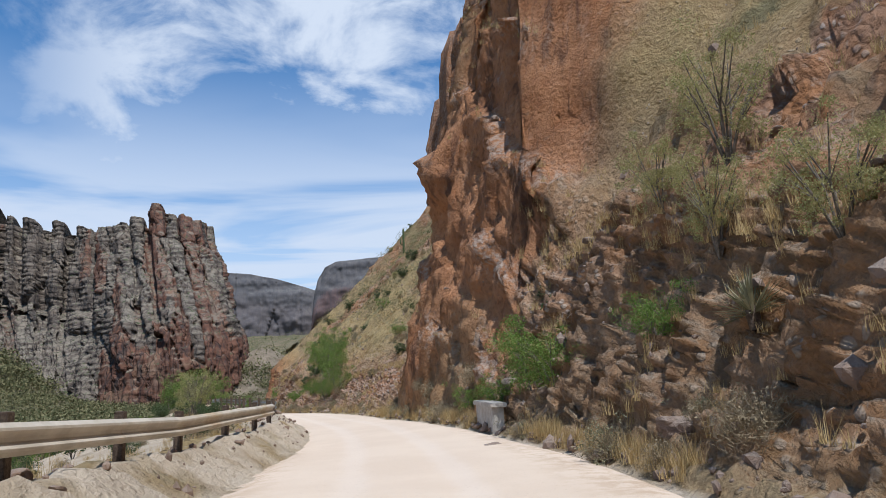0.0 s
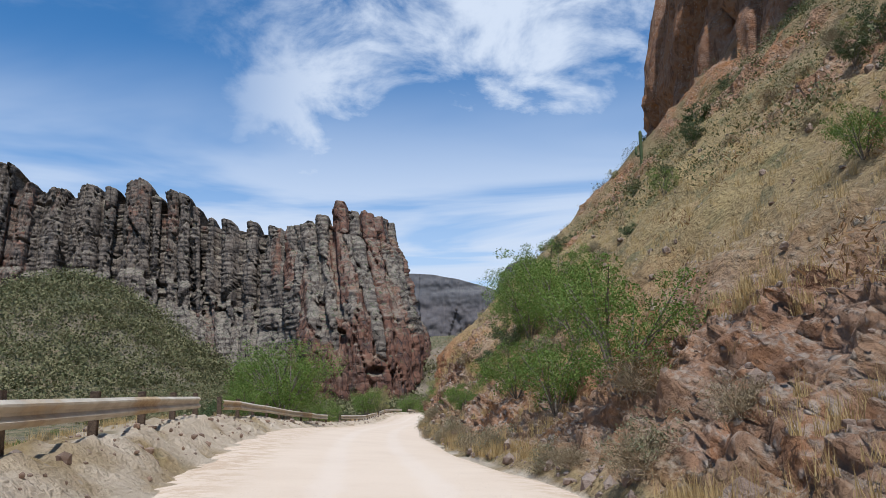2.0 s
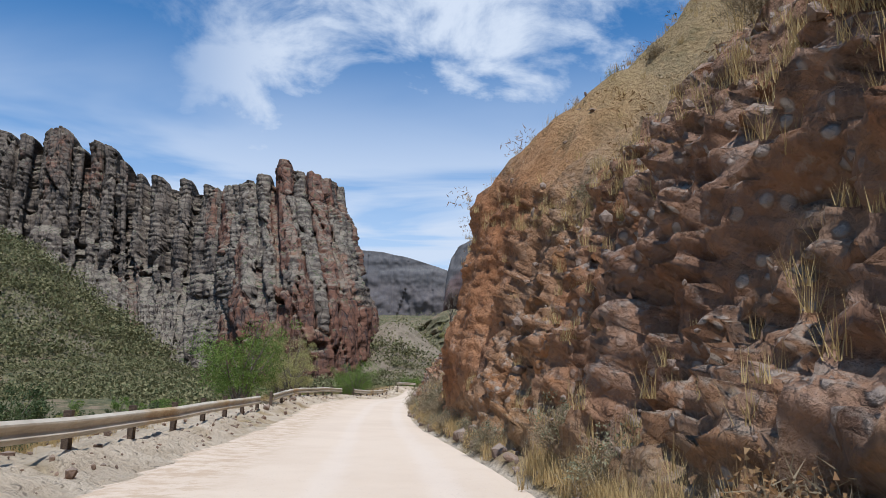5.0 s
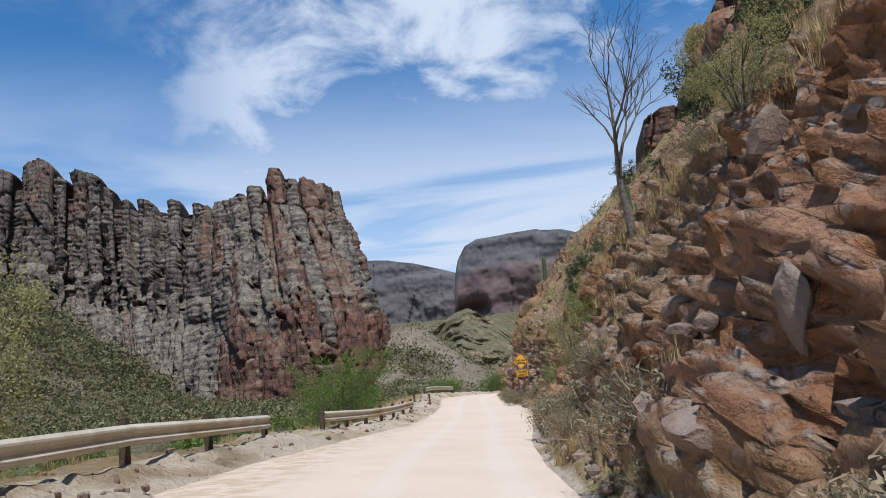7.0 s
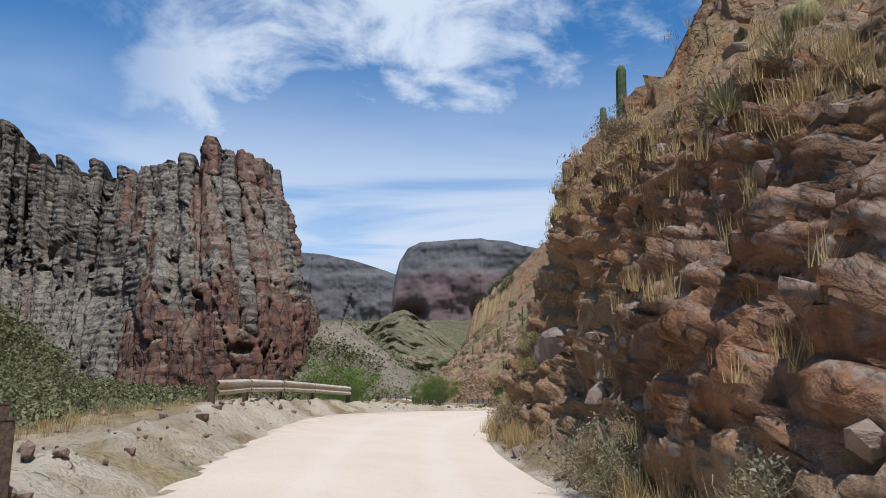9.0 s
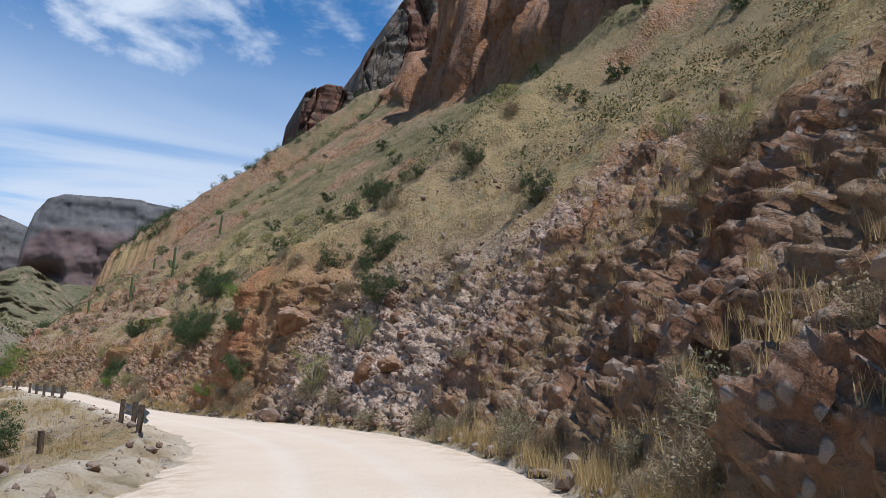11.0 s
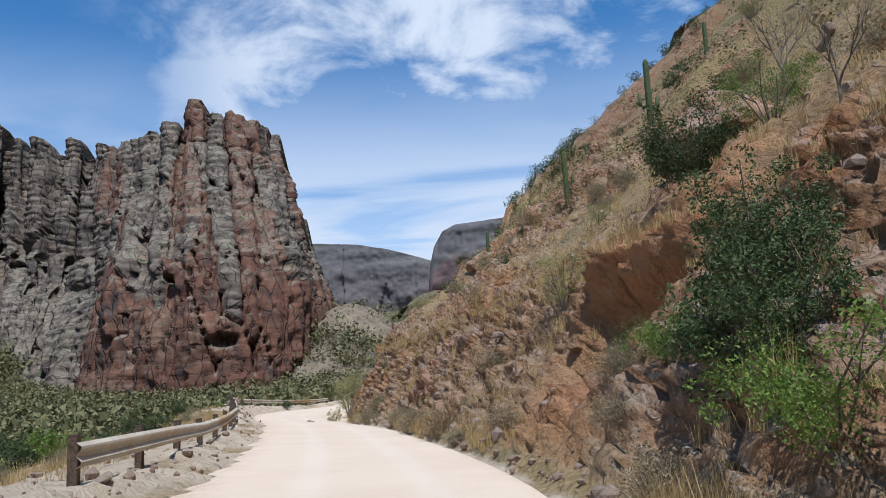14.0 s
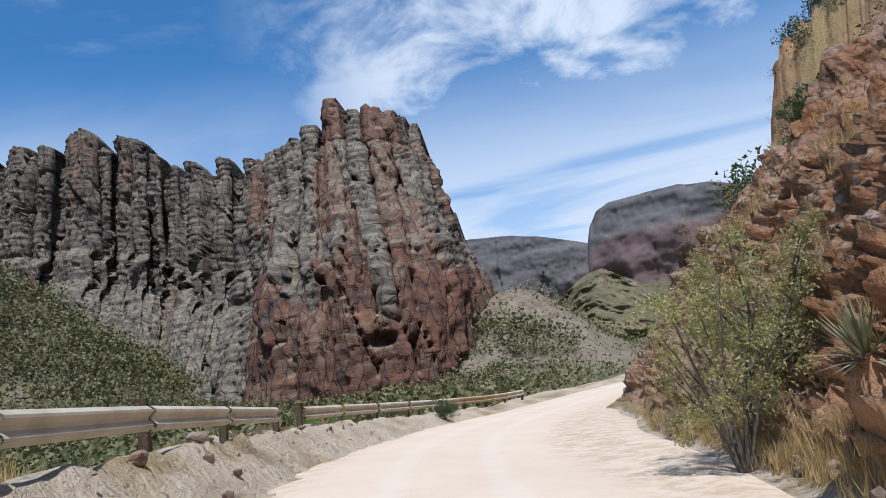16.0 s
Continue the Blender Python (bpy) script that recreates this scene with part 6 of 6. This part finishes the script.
def ring(pts, inner, thick):
    bm = bmesh.new()
    a = [bm.verts.new((x, 0, z)) for x, z in pts]
    b = [bm.verts.new((x, 0, z)) for x, z in inner]
    for i in range(len(pts)):
        j = (i + 1) % len(pts)
        bm.faces.new((a[i], a[j], b[j], b[i]))
    ext = bmesh.ops.extrude_face_region(bm, geom=bm.faces[:])
    bmesh.ops.translate(bm, vec=(0, thick, 0), verts=[v for v in ext["geom"] if isinstance(v, bmesh.types.BMVert)])
    bmesh.ops.recalc_face_normals(bm, faces=bm.faces)
    return bm


def lettering(text, size, at_x, at_z, parent, wide=1.0):
    cu = bpy.data.curves.new("lettering", "FONT")
    cu.body, cu.size, cu.align_x, cu.align_y, cu.extrude, cu.offset = text, size, "CENTER", "CENTER", 0.0015, 0.006
    tmp = new("lettering_curve", cu)
    bpy.context.view_layer.update()
    me = bpy.data.meshes.new_from_object(tmp.evaluated_get(bpy.context.evaluated_depsgraph_get()))
    bpy.data.objects.remove(tmp)
    ob = part("lettering", me, BLACK, parent, "black capital letters")
    ob.matrix_local = Matrix.LocRotScale(Vector((at_x, -0.006, at_z)), Euler((math.pi / 2, 0, 0)), (wide, 1, 1))
    return ob


def warning_sign(x, y, centre_z, turn):
    top = new("warning_sign")
    g = drop(x, y)
    up = centre_z - g
    for px in (-0.27, 0.36):
        po = part("post", box(0.075, 0.05, up + 0.62, 0.004), STEEL_BROWN, top, "brown steel post")
        po.location = (px, 0.045, (up - 0.62) / 2 - 0.1)
    h = 0.539
    dia = [(0, h), (-h, 0), (0, -h), (h, 0)]
    face = part("diamond_panel", plate(rounded(dia, 0.06), 0.004), YELLOW, top, "yellow diamond panel")
    face.location = (0, 0, up)
    back = part("backing", plate(rounded([(a * 0.995, b * 0.995) for a, b in dia], 0.06), 0.004), ALU, face)
    back.location = (0, 0.007, 0)
    border = part("border", ring(rounded([(a * 0.955, b * 0.955) for a, b in dia], 0.05), rounded([(a * 0.915, b * 0.915) for a, b in dia], 0.045), 0.002), BLACK, face, "thin black border")
    border.location = (0, -0.003, 0)
    lettering("ONE LANE", 0.185, 0, 0.055, face, 0.95)
    lettering("BRIDGE", 0.185, 0, -0.135, face, 0.95)
    st = part("sticker", plate([(-0.11, -0.02), (-0.11, 0.02), (0.11, 0.02), (0.11, -0.02)], 0.001), STICKER, face, "faded pale sticker")
    st.location = (0, -0.003, -0.255)
    w, k = 0.39, 0.232
    rect = [(-w, k), (-w, -k), (w, -k), (w, k)]
    pl = part("plaque", plate(rounded(rect, 0.03), 0.004), YELLOW, top, "yellow distance plaque")
    pl.location = (0.03, 0, up - h - 0.045 - k)
    pb = part("border", ring(rounded([(a * 0.95, b * 0.93) for a, b in rect], 0.025), rounded([(a * 0.915, b * 0.87) for a, b in rect], 0.02), 0.002), BLACK, pl, "thin black border")
    pb.location = (0, -0.003, 0)
    lettering("1/2 MILE", 0.185, 0, 0.095, pl, 0.9)
    lettering("AHEAD", 0.185, 0, -0.105, pl, 0.95)
    top.matrix_world = Matrix.LocRotScale(Vector((x, y, g)), Euler((0, 0, turn)), None)
    return tagged(top, "yellow diamond one lane bridge warning sign with distance plaque", "road sign")


warning_sign(-47.3, 230.2, -3.62, radians(2))


def marker_post(x, y, tall):
    top = new("marker_post")
    body = part("post", box(0.12, 0.10, tall, 0.012), WOOD, top)
    body.location = (0, 0, tall / 2 - 0.1)
    cap = part("cap", box(0.13, 0.11, 0.03, 0.008), WOOD, top)
    cap.location = (0, 0, tall - 0.09)
    top.matrix_world = Matrix.LocRotScale(Vector((x, y, drop(x, y))), Euler((rnd(-0.06, 0.06), rnd(-0.08, 0.08), rnd(0, 1))), None)
    return tagged(top, "short weathered wooden marker post at the road's edge", "post", "marker posts along the road")


for x, y, tall in ((-54.9, 235.3, 0.85), (-56.6, 237.6, 0.7), (-50.6, 296.0, 0.7)):
    marker_post(x, y, tall)


def headwall(s):
    top = new("culvert_headwall")
    stem = part("wall", box(0.35, 2.6, 1.2, 0.03), CONCRETE, top)
    stem.location = (0, 0, 0.15)
    cope = part("coping", box(0.5, 2.8, 0.14, 0.02), CONCRETE, top, "pale flat coping")
    cope.location = (0, 0, 0.80)
    c, nrm = road_frame(np.array([s]))
    p = at(s, 3.3, 0.1)[0]
    top.matrix_world = Matrix.LocRotScale(Vector(p), Euler((0, 0, math.atan2(nrm[0, 1], nrm[0, 0]))), None)
    return tagged(top, "low concrete culvert headwall with a flat coping", "wall")


headwall(23.2)


# ---- guard rail ----
def rail_material():
    m, n, b = material("dusty_rail_steel", 0.6, 0.3)
    p = place(n)
    o = n.add("ShaderNodeObjectInfo").outputs["Random"]
    c = n.mix(n.ramp(n.noise(p, 1.3, 5, 0.6), 0.35, 0.65), (0.40, 0.34, 0.26), (0.52, 0.455, 0.36))
    worn = n.math("ADD", n.noise(p, 0.16, 4, 0.6), n.math("MULTIPLY", n.math("SUBTRACT", o, 0.5), 0.16))
    c = n.mix(n.ramp(worn, 0.51, 0.63, 0.0, 0.85), c, n.mix(n.ramp(n.noise(p, 3.0, 6, 0.7), 0.4, 0.6), (0.30, 0.18, 0.075), (0.42, 0.29, 0.14)))
    n.put(b, "Base Color", c)
    bump(n, b, n.noise(p, 20, 5, 0.7), 0.3, 0.01)
    return m


RAIL = rail_material()


def beam_mesh(length):
    """A folded steel beam: two ridges and a valley between, thin, along y."""
    front = [(0.0, -0.165), (0.02, -0.15), (0.075, -0.115), (0.08, -0.085), (0.06, -0.06), (0.01, -0.02), (0.01, 0.02), (0.06, 0.06), (0.08, 0.085), (0.075, 0.115), (0.02, 0.15), (0.0, 0.165)]
    loop = front + [(x - 0.006, z) for x, z in front[::-1]]
    m = len(loop)
    v = np.array([(x, y, z) for y in (-length / 2, length / 2) for x, z in loop])
    f = np.array([(i, (i + 1) % m, m + (i + 1) % m, m + i) for i in range(m)])
    return mesh_from("beam", v, f, RAIL, True)


BEAM = beam_mesh(3.98)
post_bm = box(0.15, 0.16, 1.7, 0.01)
POST = bpy.data.meshes.new("post")
post_bm.to_mesh(POST)
post_bm.free()
POST.materials.append(WOOD)


def guard_rail(s0, s1):
    """A run of beams on posts along the road's outer edge."""
    top = new("guard_rail")
    n = max(1, round((s1 - s0) / 3.81))
    knots = np.linspace(s0, s1, n + 1)
    pts = at(knots, road_value(EDGES, knots, 1) - 1.25, road_value(EDGES, knots, 3) - 0.19)
    pts[:, 2] += np.array([rnd(-0.025, 0.025) for _ in knots])
    origin = Vector(pts[0])
    top.location = origin
    for i, p in enumerate(pts):
        q = pts[min(i + 1, n)] - pts[max(i - 1, 0)]
        yaw = math.atan2(-q[0], q[1])
        po = part("post", POST, None, top, "dark weathered rail post")
        po.matrix_local = Matrix.LocRotScale(Vector(p) - origin + Vector((-0.10 * math.cos(yaw), -0.10 * math.sin(yaw), -0.54)), Euler((rnd(-0.03, 0.03), rnd(-0.03, 0.03), yaw)), None)
        if i < n:
            d = Vector(pts[i + 1]) - Vector(p)
            be = part("beam", BEAM, None, top)
            be.matrix_local = Matrix.LocRotScale((Vector(p) + Vector(pts[i + 1])) / 2 - origin, Euler((math.atan2(d.z, math.hypot(d.x, d.y)), 0, math.atan2(-d.x, d.y))), (1.0, 1.0, 1.15))
    return tagged(top, "dusty steel guard rail on dark posts along the road's edge", "guard rail", "guard rails along the road")


for y0, y1 in ((-6, 27), (39, 51), (54, 80), (84, 118), (126, 166), (170, 200), (206, 228), (247, 262), (300, 306), (324, 338), (346, 350), (360, 384), (386, 412), (414, 446)):
    guard_rail(float(s_of_y(y0)), float(s_of_y(y1)))
